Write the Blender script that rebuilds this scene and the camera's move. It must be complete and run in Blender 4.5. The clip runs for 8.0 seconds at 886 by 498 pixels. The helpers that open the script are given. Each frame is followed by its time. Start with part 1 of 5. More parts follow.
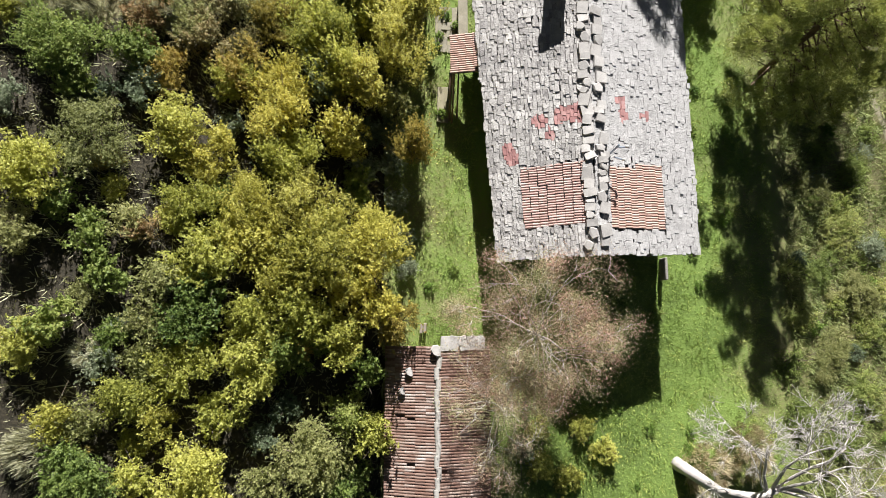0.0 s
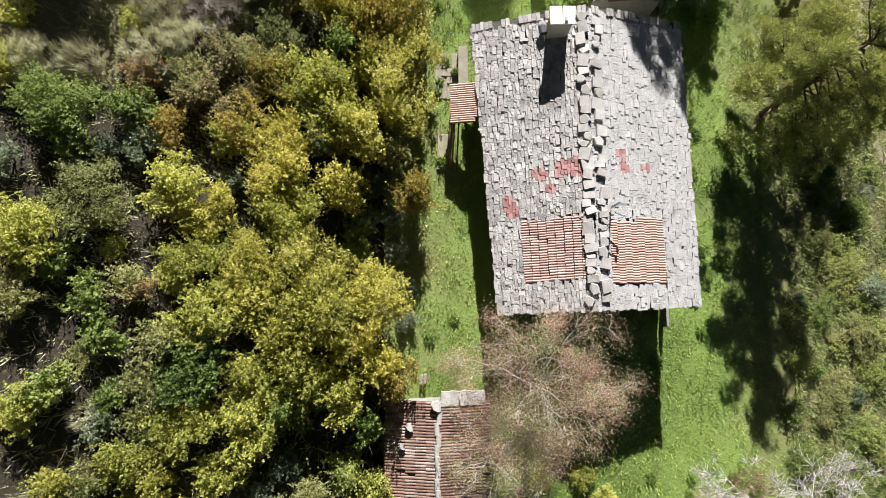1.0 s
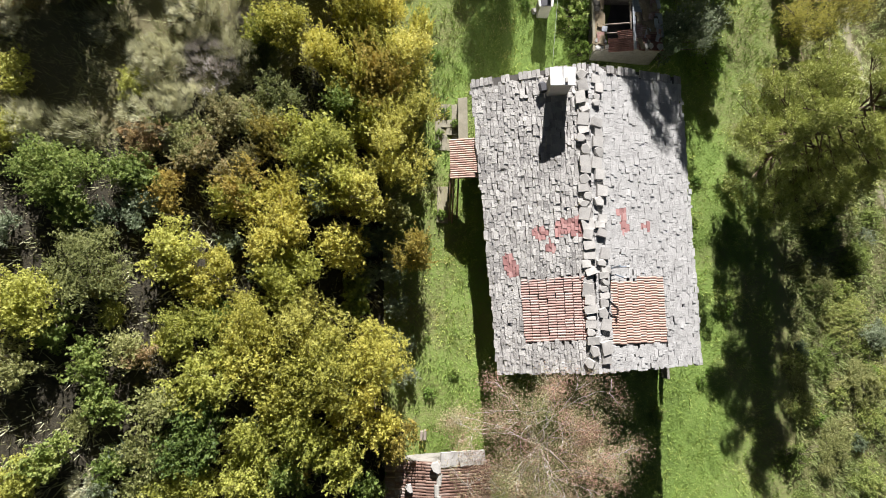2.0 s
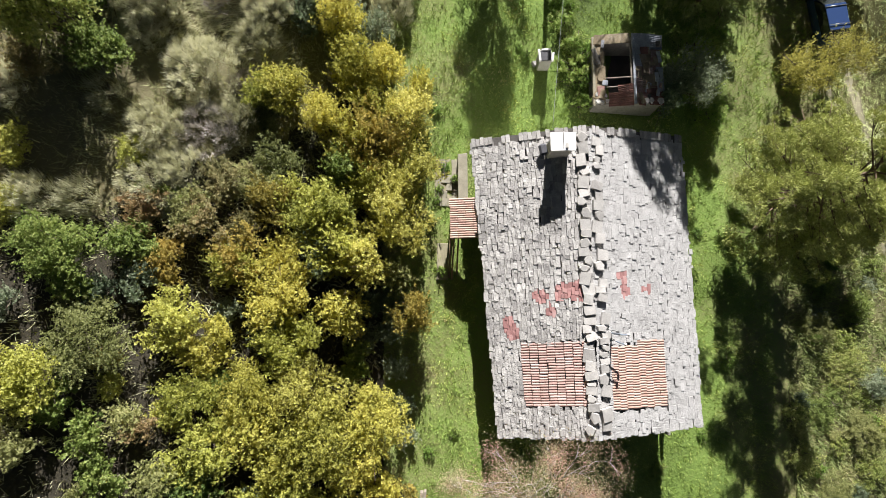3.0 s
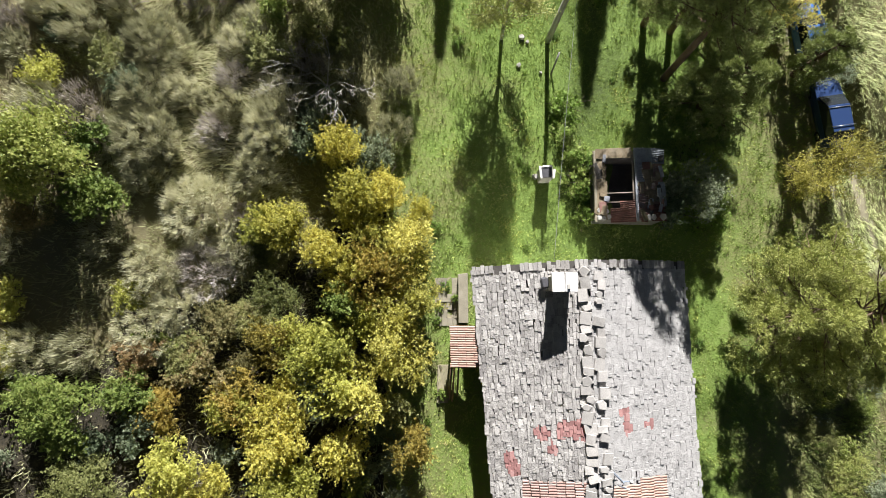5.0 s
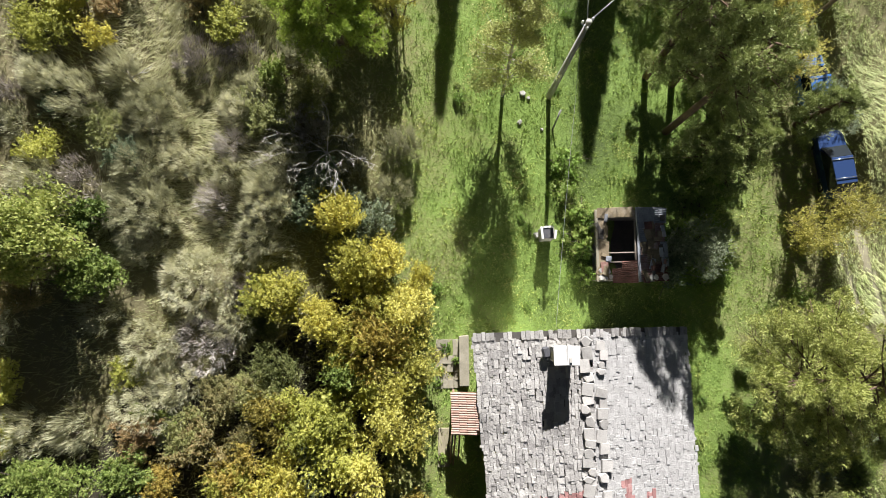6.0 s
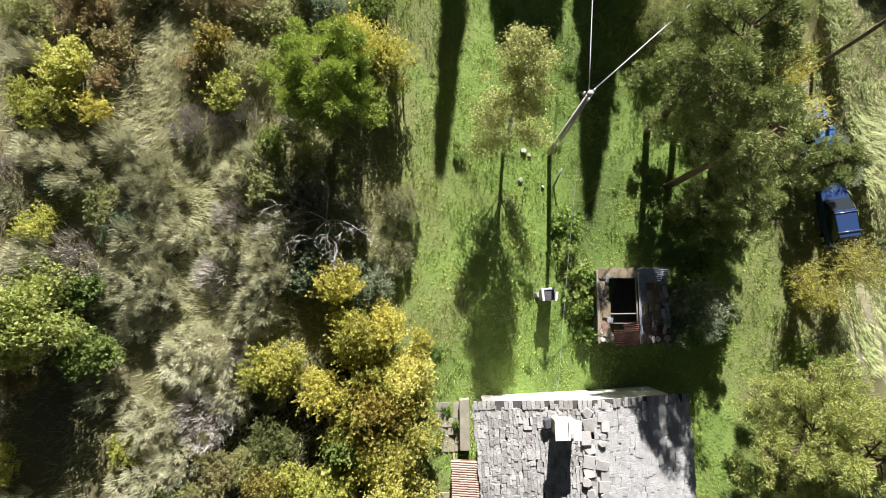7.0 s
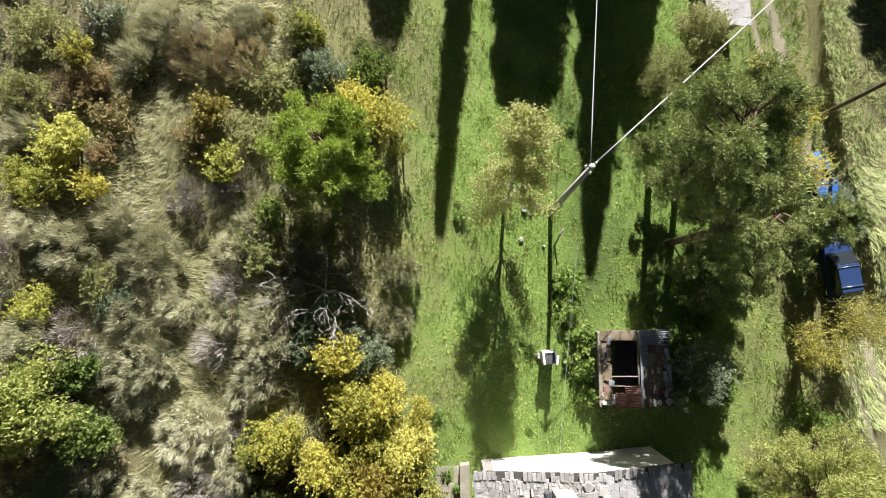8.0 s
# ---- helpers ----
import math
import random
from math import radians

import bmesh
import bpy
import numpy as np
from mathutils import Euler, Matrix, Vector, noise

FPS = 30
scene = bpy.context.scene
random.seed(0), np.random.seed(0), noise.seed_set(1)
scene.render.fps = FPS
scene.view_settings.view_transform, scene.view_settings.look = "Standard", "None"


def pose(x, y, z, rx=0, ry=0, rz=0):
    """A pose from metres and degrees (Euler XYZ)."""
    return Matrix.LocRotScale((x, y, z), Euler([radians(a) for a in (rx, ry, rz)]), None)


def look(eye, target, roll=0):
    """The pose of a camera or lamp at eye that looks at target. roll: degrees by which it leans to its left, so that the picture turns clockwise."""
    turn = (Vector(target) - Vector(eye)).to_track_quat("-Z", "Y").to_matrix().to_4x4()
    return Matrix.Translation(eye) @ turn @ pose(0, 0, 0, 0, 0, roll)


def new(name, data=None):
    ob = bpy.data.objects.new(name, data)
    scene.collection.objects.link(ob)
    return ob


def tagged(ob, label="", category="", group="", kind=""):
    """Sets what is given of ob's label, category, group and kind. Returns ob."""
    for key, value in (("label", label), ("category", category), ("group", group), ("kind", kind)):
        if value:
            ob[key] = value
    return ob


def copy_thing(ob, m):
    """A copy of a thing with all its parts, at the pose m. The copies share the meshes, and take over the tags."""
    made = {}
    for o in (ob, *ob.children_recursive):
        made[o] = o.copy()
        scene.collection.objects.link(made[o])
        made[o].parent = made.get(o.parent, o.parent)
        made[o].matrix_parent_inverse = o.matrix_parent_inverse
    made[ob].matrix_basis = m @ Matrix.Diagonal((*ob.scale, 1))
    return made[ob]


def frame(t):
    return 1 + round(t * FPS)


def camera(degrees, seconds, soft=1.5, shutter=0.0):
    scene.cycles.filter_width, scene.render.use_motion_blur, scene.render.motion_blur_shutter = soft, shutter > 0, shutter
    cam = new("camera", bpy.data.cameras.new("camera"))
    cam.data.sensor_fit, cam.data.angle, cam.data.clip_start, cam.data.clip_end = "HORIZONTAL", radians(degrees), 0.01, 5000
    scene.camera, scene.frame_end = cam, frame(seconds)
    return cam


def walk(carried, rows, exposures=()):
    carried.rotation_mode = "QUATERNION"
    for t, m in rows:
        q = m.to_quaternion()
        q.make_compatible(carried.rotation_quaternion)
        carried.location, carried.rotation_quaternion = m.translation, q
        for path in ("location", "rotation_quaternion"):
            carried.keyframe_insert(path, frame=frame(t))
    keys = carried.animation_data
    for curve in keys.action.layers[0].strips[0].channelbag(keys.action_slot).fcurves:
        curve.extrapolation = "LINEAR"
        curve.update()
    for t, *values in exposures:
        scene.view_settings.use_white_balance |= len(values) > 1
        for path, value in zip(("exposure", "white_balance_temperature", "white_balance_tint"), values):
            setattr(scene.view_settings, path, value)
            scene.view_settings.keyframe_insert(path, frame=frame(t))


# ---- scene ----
cam = camera(73.0, 8.0, 0.92)
METRES, EYE, TILT, LEAN, TURN = 22.4, 31.0, -84.0, 0.0, 0.0
ROWS = [
    (0.0, 0.0, 0.0, 0.0, 0.0, 0.0, -0.0),
    (0.5, 0.0002, 0.003, 0.0503, 0.02, -0.03, 0.02),
    (1.0, -0.0, 0.0052, 0.104, 0.01, -0.08, 0.04),
    (1.5, 0.0005, 0.0068, 0.1602, 0.03, -0.12, 0.06),
    (3.0, 0.001, 0.0132, 0.3406, 0.02, -0.25, 0.07),
    (3.5, 0.0012, 0.0162, 0.4035, 0.03, -0.24, 0.09),
    (4.0, 0.0015, 0.02, 0.4673, 0.03, -0.26, 0.11),
    (4.5, 0.0015, 0.0242, 0.5315, 0.02, -0.26, 0.14),
    (6.0, 0.0003, 0.0382, 0.7292, 0.03, -0.37, 0.23),
    (6.5, 0.0001, 0.0431, 0.7949, 0.02, -0.37, 0.26),
    (7.0, 0.0003, 0.0485, 0.863, 0.03, -0.49, 0.26),
    (7.5, 0.0005, 0.0541, 0.9304, 0.05, -0.56, 0.27),
    (8.0, 0.0008, 0.0598, 0.998, 0.04, -0.6, 0.27),
]
walk(cam, [(t, pose(0, 0, EYE, TILT, LEAN, TURN) @ pose(METRES * x, METRES * y, METRES * z, 90 + pitch, roll, yaw)) for t, x, y, z, yaw, pitch, roll in ROWS],
     exposures=[(0.0, 1.24), (4.0, 1.24), (8.0, 1.35)])

# ---- light ----
SUN_UP, SUN_EAST = 29.0, 5.0      # degrees above the horizon; degrees east of the way ahead
world = bpy.data.worlds.new("sky")
scene.world = world
world.use_nodes = True
wn = world.node_tree.nodes
sky = wn.new("ShaderNodeTexSky")
sky.sky_type, sky.sun_disc = "NISHITA", False
sky.sun_elevation, sky.sun_rotation = radians(SUN_UP), radians(SUN_EAST)
wn["Background"].inputs["Strength"].default_value = 0.0076
world.node_tree.links.new(sky.outputs["Color"], wn["Background"].inputs["Color"])
sun_way = Vector((math.sin(radians(SUN_EAST)) * math.cos(radians(SUN_UP)), math.cos(radians(SUN_EAST)) * math.cos(radians(SUN_UP)), math.sin(radians(SUN_UP))))
sun = new("sun", bpy.data.lights.new("sun", "SUN"))
sun.data.energy, sun.data.angle, sun.data.color = 5.0, radians(0.53), (1.0, 0.972, 0.958)
sun.matrix_world = look(sun_way * 60, (0, 0, 0))


# ---- materials ----
def ramp(nt, stops):
    node = nt.nodes.new("ShaderNodeValToRGB")
    els = node.color_ramp.elements
    while len(els) < len(stops):
        els.new(0.5)
    for el, (p, c) in zip(els, stops):
        el.position, el.color = p, (*c, 1)
    return node


def math_node(nt, op, a, b):
    node = nt.nodes.new("ShaderNodeMath")
    node.operation = op
    for socket, v in zip(node.inputs, (a, b)):
        if isinstance(v, (int, float)):
            socket.default_value = v
        else:
            nt.links.new(v, socket)
    return node.outputs[0]


def noise_node(nt, scale, detail=4.0, rough=0.55, at=None):
    node = nt.nodes.new("ShaderNodeTexNoise")
    node.inputs["Scale"].default_value, node.inputs["Detail"].default_value, node.inputs["Roughness"].default_value = scale, detail, rough
    if at is not None:
        nt.links.new(at, node.inputs["Vector"])
    return node.outputs["Fac"]


def fresh(name):
    m = bpy.data.materials.new(name)
    m.use_nodes = True
    return m, m.node_tree, m.node_tree.nodes["Principled BSDF"]


def surface(name, stops, scale=1.5, fine=18.0, rough=0.85, metal=0.0, bump=0.4, piece=0.0, depth=0.02):
    """Weathered surface: broad patches through a ramp, fine grain on top, and a shift from piece to piece."""
    m, nt, bsdf = fresh(name)
    at = nt.nodes.new("ShaderNodeNewGeometry")
    info = nt.nodes.new("ShaderNodeObjectInfo")
    broad = noise_node(nt, scale, 5.0, 0.6, at.outputs["Position"])
    grain = noise_node(nt, fine, 6.0, 0.7, at.outputs["Position"])
    mix = math_node(nt, "ADD", math_node(nt, "MULTIPLY", broad, 0.48), math_node(nt, "MULTIPLY", grain, 0.52))
    if piece:
        own = math_node(nt, "ADD", info.outputs["Random"], at.outputs["Random Per Island"])
        own = math_node(nt, "FRACT", own, 0)
        mix = math_node(nt, "ADD", mix, math_node(nt, "MULTIPLY", math_node(nt, "SUBTRACT", own, 0.5), piece))
    col = ramp(nt, stops)
    nt.links.new(mix, col.inputs["Fac"])
    nt.links.new(col.outputs["Color"], bsdf.inputs["Base Color"])
    bsdf.inputs["Roughness"].default_value, bsdf.inputs["Metallic"].default_value = rough, metal
    if bump:
        b = nt.nodes.new("ShaderNodeBump")
        b.inputs["Strength"].default_value, b.inputs["Distance"].default_value = bump, depth
        nt.links.new(grain, b.inputs["Height"])
        nt.links.new(b.outputs["Normal"], bsdf.inputs["Normal"])
    return m


def leafy(name, stops, through_light=0.42, rough=0.55, drift=0.0, own=0.46):
    """Leaves: a hue of its own for each leaf and a drift from plant to plant; some light comes through."""
    m, nt, bsdf = fresh(name)
    at = nt.nodes.new("ShaderNodeNewGeometry")
    info = nt.nodes.new("ShaderNodeObjectInfo")
    patch = noise_node(nt, 1.5, 3.0, 0.6, at.outputs["Position"])
    tuft = noise_node(nt, 5.5, 2.0, 0.5, at.outputs["Position"])
    f = math_node(nt, "ADD", math_node(nt, "MULTIPLY", at.outputs["Random Per Island"], 0.34), math_node(nt, "MULTIPLY", patch, 0.55))
    f = math_node(nt, "ADD", f, math_node(nt, "MULTIPLY", tuft, 0.28))
    f = math_node(nt, "ADD", f, math_node(nt, "MULTIPLY", math_node(nt, "SUBTRACT", info.outputs["Random"], 0.5), own))
    f = math_node(nt, "SUBTRACT", f, 0.09)
    if drift:
        wide = noise_node(nt, 0.45, 4.0, 0.6, at.outputs["Position"])
        f = math_node(nt, "ADD", f, math_node(nt, "MULTIPLY", math_node(nt, "SUBTRACT", wide, 0.5), drift))
    col = ramp(nt, stops)
    nt.links.new(f, col.inputs["Fac"])
    nt.links.new(col.outputs["Color"], bsdf.inputs["Base Color"])
    bsdf.inputs["Roughness"].default_value = rough
    bsdf.inputs["Specular IOR Level"].default_value = 0.3
    tr = nt.nodes.new("ShaderNodeBsdfTranslucent")
    nt.links.new(col.outputs["Color"], tr.inputs["Color"])
    mix = nt.nodes.new("ShaderNodeMixShader")
    mix.inputs[0].default_value = through_light
    out = nt.nodes["Material Output"]
    nt.links.new(bsdf.outputs[0], mix.inputs[1])
    nt.links.new(tr.outputs[0], mix.inputs[2])
    nt.links.new(mix.outputs[0], out.inputs["Surface"])
    return m


def plain(name, colour, rough=0.5, metal=0.0):
    m, nt, bsdf = fresh(name)
    bsdf.inputs["Base Color"].default_value = (*colour, 1)
    bsdf.inputs["Roughness"].default_value, bsdf.inputs["Metallic"].default_value = rough, metal
    return m


M = {
    "slate": surface("grey_stone_slab", ((0.20, (0.15, 0.143, 0.136)), (0.38, (0.30, 0.286, 0.272)), (0.58, (0.44, 0.422, 0.40)), (0.82, (0.60, 0.58, 0.55))), 1.1, 24, 0.9, bump=1.0, depth=0.035, piece=0.30),
    "slate_e": surface("pale_stone_slab", ((0.2, (0.21, 0.204, 0.198)), (0.40, (0.375, 0.366, 0.355)), (0.62, (0.465, 0.455, 0.444)), (0.85, (0.64, 0.628, 0.61))), 1.6, 20, 0.9, bump=1.0, depth=0.035, piece=0.19),
    "slate_red": surface("red_stone_slab", ((0.3, (0.24, 0.115, 0.108)), (0.6, (0.40, 0.215, 0.20)), (0.85, (0.50, 0.37, 0.345))), 3, 26, 0.9, piece=0.3),
    "ridge": surface("ridge_stone", ((0.25, (0.27, 0.258, 0.243)), (0.5, (0.42, 0.402, 0.378)), (0.8, (0.62, 0.595, 0.56))), 3, 24, 0.9, piece=0.25),
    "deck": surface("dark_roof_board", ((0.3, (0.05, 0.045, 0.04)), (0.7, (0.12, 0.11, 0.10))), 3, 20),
    "tile": surface("old_clay_tile", ((0.2, (0.22, 0.14, 0.12)), (0.42, (0.40, 0.26, 0.225)), (0.6, (0.49, 0.345, 0.305)), (0.85, (0.60, 0.52, 0.485))), 3, 30, 0.85, piece=0.3),
    "tile_new": surface("orange_clay_tile", ((0.2, (0.26, 0.155, 0.12)), (0.45, (0.43, 0.28, 0.225)), (0.7, (0.52, 0.375, 0.315)), (0.9, (0.58, 0.50, 0.445))), 3, 30, 0.85, piece=0.22),
    "tile_old": surface("lichened_brown_tile", ((0.25, (0.09, 0.052, 0.04)), (0.46, (0.185, 0.105, 0.078)), (0.58, (0.27, 0.195, 0.16)), (0.76, (0.58, 0.555, 0.52))), 0.7, 30, 0.9, piece=0.16),
    "old_paving": surface("dirty_concrete", ((0.3, (0.17, 0.155, 0.11)), (0.55, (0.30, 0.275, 0.21)), (0.8, (0.42, 0.395, 0.33))), 1.8, 22, 0.95),
    "white_rim": surface("white_rim_slab", ((0.3, (0.62, 0.60, 0.58)), (0.6, (0.76, 0.75, 0.73))), 3, 25, 0.85, bump=0.2),
    "plaster": surface("white_wall_plaster", ((0.3, (0.62, 0.60, 0.56)), (0.6, (0.78, 0.76, 0.72))), 1.2, 14, 0.9, bump=0.25),
    "stone_wall": surface("rubble_wall", ((0.25, (0.14, 0.13, 0.11)), (0.5, (0.30, 0.28, 0.25)), (0.8, (0.42, 0.40, 0.36))), 4, 16, 0.95, bump=0.9, depth=0.06),
    "concrete": surface("weathered_concrete", ((0.3, (0.34, 0.32, 0.29)), (0.55, (0.48, 0.46, 0.42)), (0.8, (0.60, 0.58, 0.54))), 1.6, 22, 0.9),
    "cap": surface("whitewashed_cap", ((0.3, (0.60, 0.59, 0.57)), (0.6, (0.74, 0.73, 0.71))), 2, 20, 0.85, bump=0.2),
    "rust": surface("rusty_sheet", ((0.25, (0.07, 0.038, 0.032)), (0.45, (0.20, 0.09, 0.068)), (0.6, (0.28, 0.18, 0.155)), (0.8, (0.42, 0.40, 0.41))), 2.4, 16, 0.75, 0.05, piece=0.3),
    "sheet": surface("grey_metal_sheet", ((0.25, (0.12, 0.12, 0.13)), (0.5, (0.27, 0.29, 0.325)), (0.8, (0.50, 0.54, 0.60))), 2.4, 16, 0.65, 0.1, piece=0.35),
    "moss": surface("mossy_board", ((0.3, (0.10, 0.08, 0.05)), (0.55, (0.24, 0.19, 0.12)), (0.8, (0.36, 0.33, 0.27))), 3, 22, 0.95, bump=0.8, piece=0.2),
    "wood": surface("grey_timber", ((0.3, (0.16, 0.13, 0.10)), (0.7, (0.36, 0.31, 0.26))), 4, 30, 0.85),
    "wood_brown": surface("brown_timber", ((0.3, (0.16, 0.10, 0.06)), (0.7, (0.38, 0.26, 0.16))), 4, 30, 0.85),
    "pole": surface("concrete_pole", ((0.3, (0.26, 0.25, 0.24)), (0.7, (0.42, 0.41, 0.39))), 3, 30, 0.85, bump=0.2),
    "wire": plain("pale_cable", (0.5, 0.5, 0.5), 0.6),
    "wire_thin": plain("grey_wire", (0.34, 0.36, 0.34), 0.6),
    "steel": plain("blue_grey_steel", (0.28, 0.33, 0.40), 0.45, 0.6),
    "porcelain": plain("white_porcelain", (0.8, 0.8, 0.78), 0.25),
    "bark": surface("brown_bark", ((0.3, (0.06, 0.045, 0.035)), (0.7, (0.20, 0.16, 0.12))), 5, 30, 0.95, bump=0.8),
    "bark_pine": surface("red_pine_bark", ((0.3, (0.070, 0.041, 0.030)), (0.7, (0.182, 0.120, 0.083))), 5, 30, 0.95, bump=0.8),
    "bark_pale": surface("pale_grey_bark", ((0.3, (0.34, 0.31, 0.29)), (0.7, (0.62, 0.58, 0.54))), 4, 24, 0.9, bump=0.5),
    "dirt": surface("pale_dirt", ((0.3, (0.19, 0.17, 0.105)), (0.7, (0.35, 0.315, 0.215))), 1.5, 16, 0.95, bump=0.6),
    "paint_blue": plain("blue_car_paint", (0.05, 0.15, 0.42), 0.3, 0.1),
    "paint_dark": plain("dark_blue_car_paint", (0.03, 0.06, 0.16), 0.3, 0.1),
    "glass": plain("dark_car_glass", (0.02, 0.025, 0.03), 0.08),
    "tyre": plain("black_rubber", (0.02, 0.02, 0.02), 0.8),
    "chrome": plain("bright_trim", (0.7, 0.7, 0.7), 0.2, 0.9),
    "dark_cloth": surface("dark_tar_felt", ((0.3, (0.04, 0.04, 0.045)), (0.7, (0.10, 0.10, 0.11))), 4, 30, 0.8),
    # plants
    "green": leafy("green_leaf", ((0.12, (0.075, 0.125, 0.032)), (0.5, (0.22, 0.29, 0.07)), (0.88, (0.46, 0.48, 0.155)))),
    "lime": leafy("yellow_green_leaf", ((0.12, (0.14, 0.17, 0.04)), (0.45, (0.405, 0.42, 0.092)), (0.88, (0.69, 0.66, 0.185))), own=0.3),
    "yellow": leafy("yellow_leaf", ((0.1, (0.165, 0.18, 0.042)), (0.4, (0.43, 0.42, 0.09)), (0.88, (0.76, 0.67, 0.175))), own=0.3),
    "gold": leafy("golden_leaf", ((0.1, (0.17, 0.185, 0.055)), (0.4, (0.43, 0.42, 0.105)), (0.88, (0.75, 0.69, 0.20)))),
    "orange": leafy("orange_leaf", ((0.1, (0.16, 0.15, 0.043)), (0.45, (0.37, 0.31, 0.073)), (0.88, (0.60, 0.43, 0.122)))),
    "amber": leafy("amber_leaf", ((0.1, (0.17, 0.16, 0.045)), (0.45, (0.46, 0.43, 0.10)), (0.88, (0.69, 0.63, 0.19)))),
    "rust_leaf": leafy("rust_leaf", ((0.1, (0.14, 0.15, 0.055)), (0.45, (0.31, 0.27, 0.115)), (0.88, (0.48, 0.31, 0.17)))),
    "olive": leafy("olive_leaf", ((0.1, (0.12, 0.145, 0.049)), (0.45, (0.27, 0.29, 0.104)), (0.88, (0.48, 0.47, 0.207)))),
    "grey": leafy("grey_green_leaf", ((0.1, (0.09, 0.13, 0.073)), (0.45, (0.20, 0.25, 0.146)), (0.88, (0.40, 0.43, 0.293)))),
    "bramble": leafy("bramble_leaf", ((0.1, (0.14, 0.19, 0.05)), (0.5, (0.32, 0.39, 0.11)), (0.9, (0.58, 0.56, 0.21)))),
    "pale_leaf": leafy("pale_yellow_green_leaf", ((0.1, (0.22, 0.25, 0.08)), (0.5, (0.46, 0.475, 0.17)), (0.9, (0.70, 0.68, 0.30))), own=0.1),
    "weed": leafy("weed_leaf", ((0.1, (0.10, 0.18, 0.036)), (0.5, (0.23, 0.35, 0.07)), (0.9, (0.38, 0.42, 0.134)))),
    "broom": leafy("grey_olive_stalk", ((0.1, (0.22, 0.225, 0.135)), (0.5, (0.53, 0.52, 0.34)), (0.9, (0.82, 0.80, 0.60))), 0.2),
    "bronze": leafy("bronze_stalk", ((0.1, (0.22, 0.19, 0.110)), (0.5, (0.44, 0.38, 0.220)), (0.9, (0.62, 0.54, 0.366))), 0.15),
    "twig": leafy("grey_twig", ((0.1, (0.25, 0.22, 0.20)), (0.5, (0.48, 0.44, 0.40)), (0.9, (0.70, 0.66, 0.62))), 0.05),
    "pine": leafy("pine_needle", ((0.1, (0.11, 0.15, 0.045)), (0.5, (0.285, 0.335, 0.115)), (0.9, (0.48, 0.51, 0.21))), 0.15, own=0.1),
    "pine_bright": leafy("bright_needle", ((0.1, (0.13, 0.19, 0.038)), (0.5, (0.35, 0.45, 0.08)), (0.9, (0.57, 0.62, 0.165))), 0.25, own=0.1),
    "pine_olive": leafy("olive_needle", ((0.1, (0.13, 0.16, 0.04)), (0.5, (0.34, 0.375, 0.105)), (0.9, (0.56, 0.57, 0.20))), 0.2, own=0.1),
    "russet": leafy("russet_leaf", ((0.05, (0.19, 0.22, 0.09)), (0.33, (0.36, 0.365, 0.17)), (0.46, (0.41, 0.35, 0.215)), (0.58, (0.36, 0.225, 0.16)), (0.85, (0.48, 0.295, 0.22))), 0.25, drift=1.5, own=0.0),
    "grass": leafy("lawn_grass", ((0.05, (0.085, 0.135, 0.03)), (0.5, (0.225, 0.318, 0.066)), (0.85, (0.43, 0.475, 0.13)), (1.0, (0.56, 0.49, 0.23))), 0.18, drift=1.5),
    "grass_dry": leafy("dry_grass", ((0.1, (0.20, 0.22, 0.085)), (0.5, (0.45, 0.455, 0.235)), (0.9, (0.74, 0.71, 0.47))), 0.2, drift=0.9),
    "grass_scrub": leafy("scrub_grass", ((0.1, (0.15, 0.19, 0.06)), (0.42, (0.31, 0.36, 0.125)), (0.7, (0.46, 0.42, 0.21)), (0.95, (0.56, 0.50, 0.33))), 0.2, drift=1.2),
    "grass_pale": leafy("pale_grass", ((0.1, (0.22, 0.28, 0.09)), (0.5, (0.43, 0.48, 0.20)), (0.9, (0.60, 0.61, 0.33))), 0.25, drift=1.0),
}


# ---- the lie of the land ----
HILL_X = [-60, -40, -22, -10, -3.2, -0.5, 1.5, 4, 12, 21, 26, 60]
HILL_Z = [23, 17, 11.3, 7.2, 4.2, 3.2, 2.85, 2.5, 0.8, -1.6, -2.6, -6]
BANK_Y, BANK_X = [20, 24, 26.8, 31.7, 35.7, 40, 60], [25.5, 24.0, 23.3, 22.4, 21.6, 21.5, 21.0]


def ground_z(x, y):
    """Height of the ground: a hillside falling to the east, with a bank beyond the track."""
    x, y = np.asarray(x, float), np.asarray(y, float)
    z = np.interp(x, HILL_X, HILL_Z)
    z = z + 0.07 * np.sin(1.1 * x + 0.4 * y) + 0.06 * np.sin(0.7 * y - 0.5 * x + 1.0) + 0.04 * np.sin(2.3 * x) * np.sin(1.9 * y)
    rise = np.clip((x - np.interp(y, BANK_Y, BANK_X)) / 0.25, 0, 1) * np.clip((y - 21) / 4, 0, 1)
    return z + 0.9 * rise


def gz(x, y):
    return float(ground_z(x, y))


# ---- mesh helpers ----
def raw_mesh(name, V, k):
    """A mesh of loose k-cornered faces from an array (n, k, 3)."""
    n = len(V)
    me = bpy.data.meshes.new(name)
    me.vertices.add(n * k)
    me.vertices.foreach_set("co", np.ascontiguousarray(V, dtype=np.float32).ravel())
    me.loops.add(n * k)
    me.loops.foreach_set("vertex_index", np.arange(n * k, dtype=np.int32))
    me.polygons.add(n)
    me.polygons.foreach_set("loop_start", np.arange(0, n * k, k, dtype=np.int32))
    me.update()
    return me


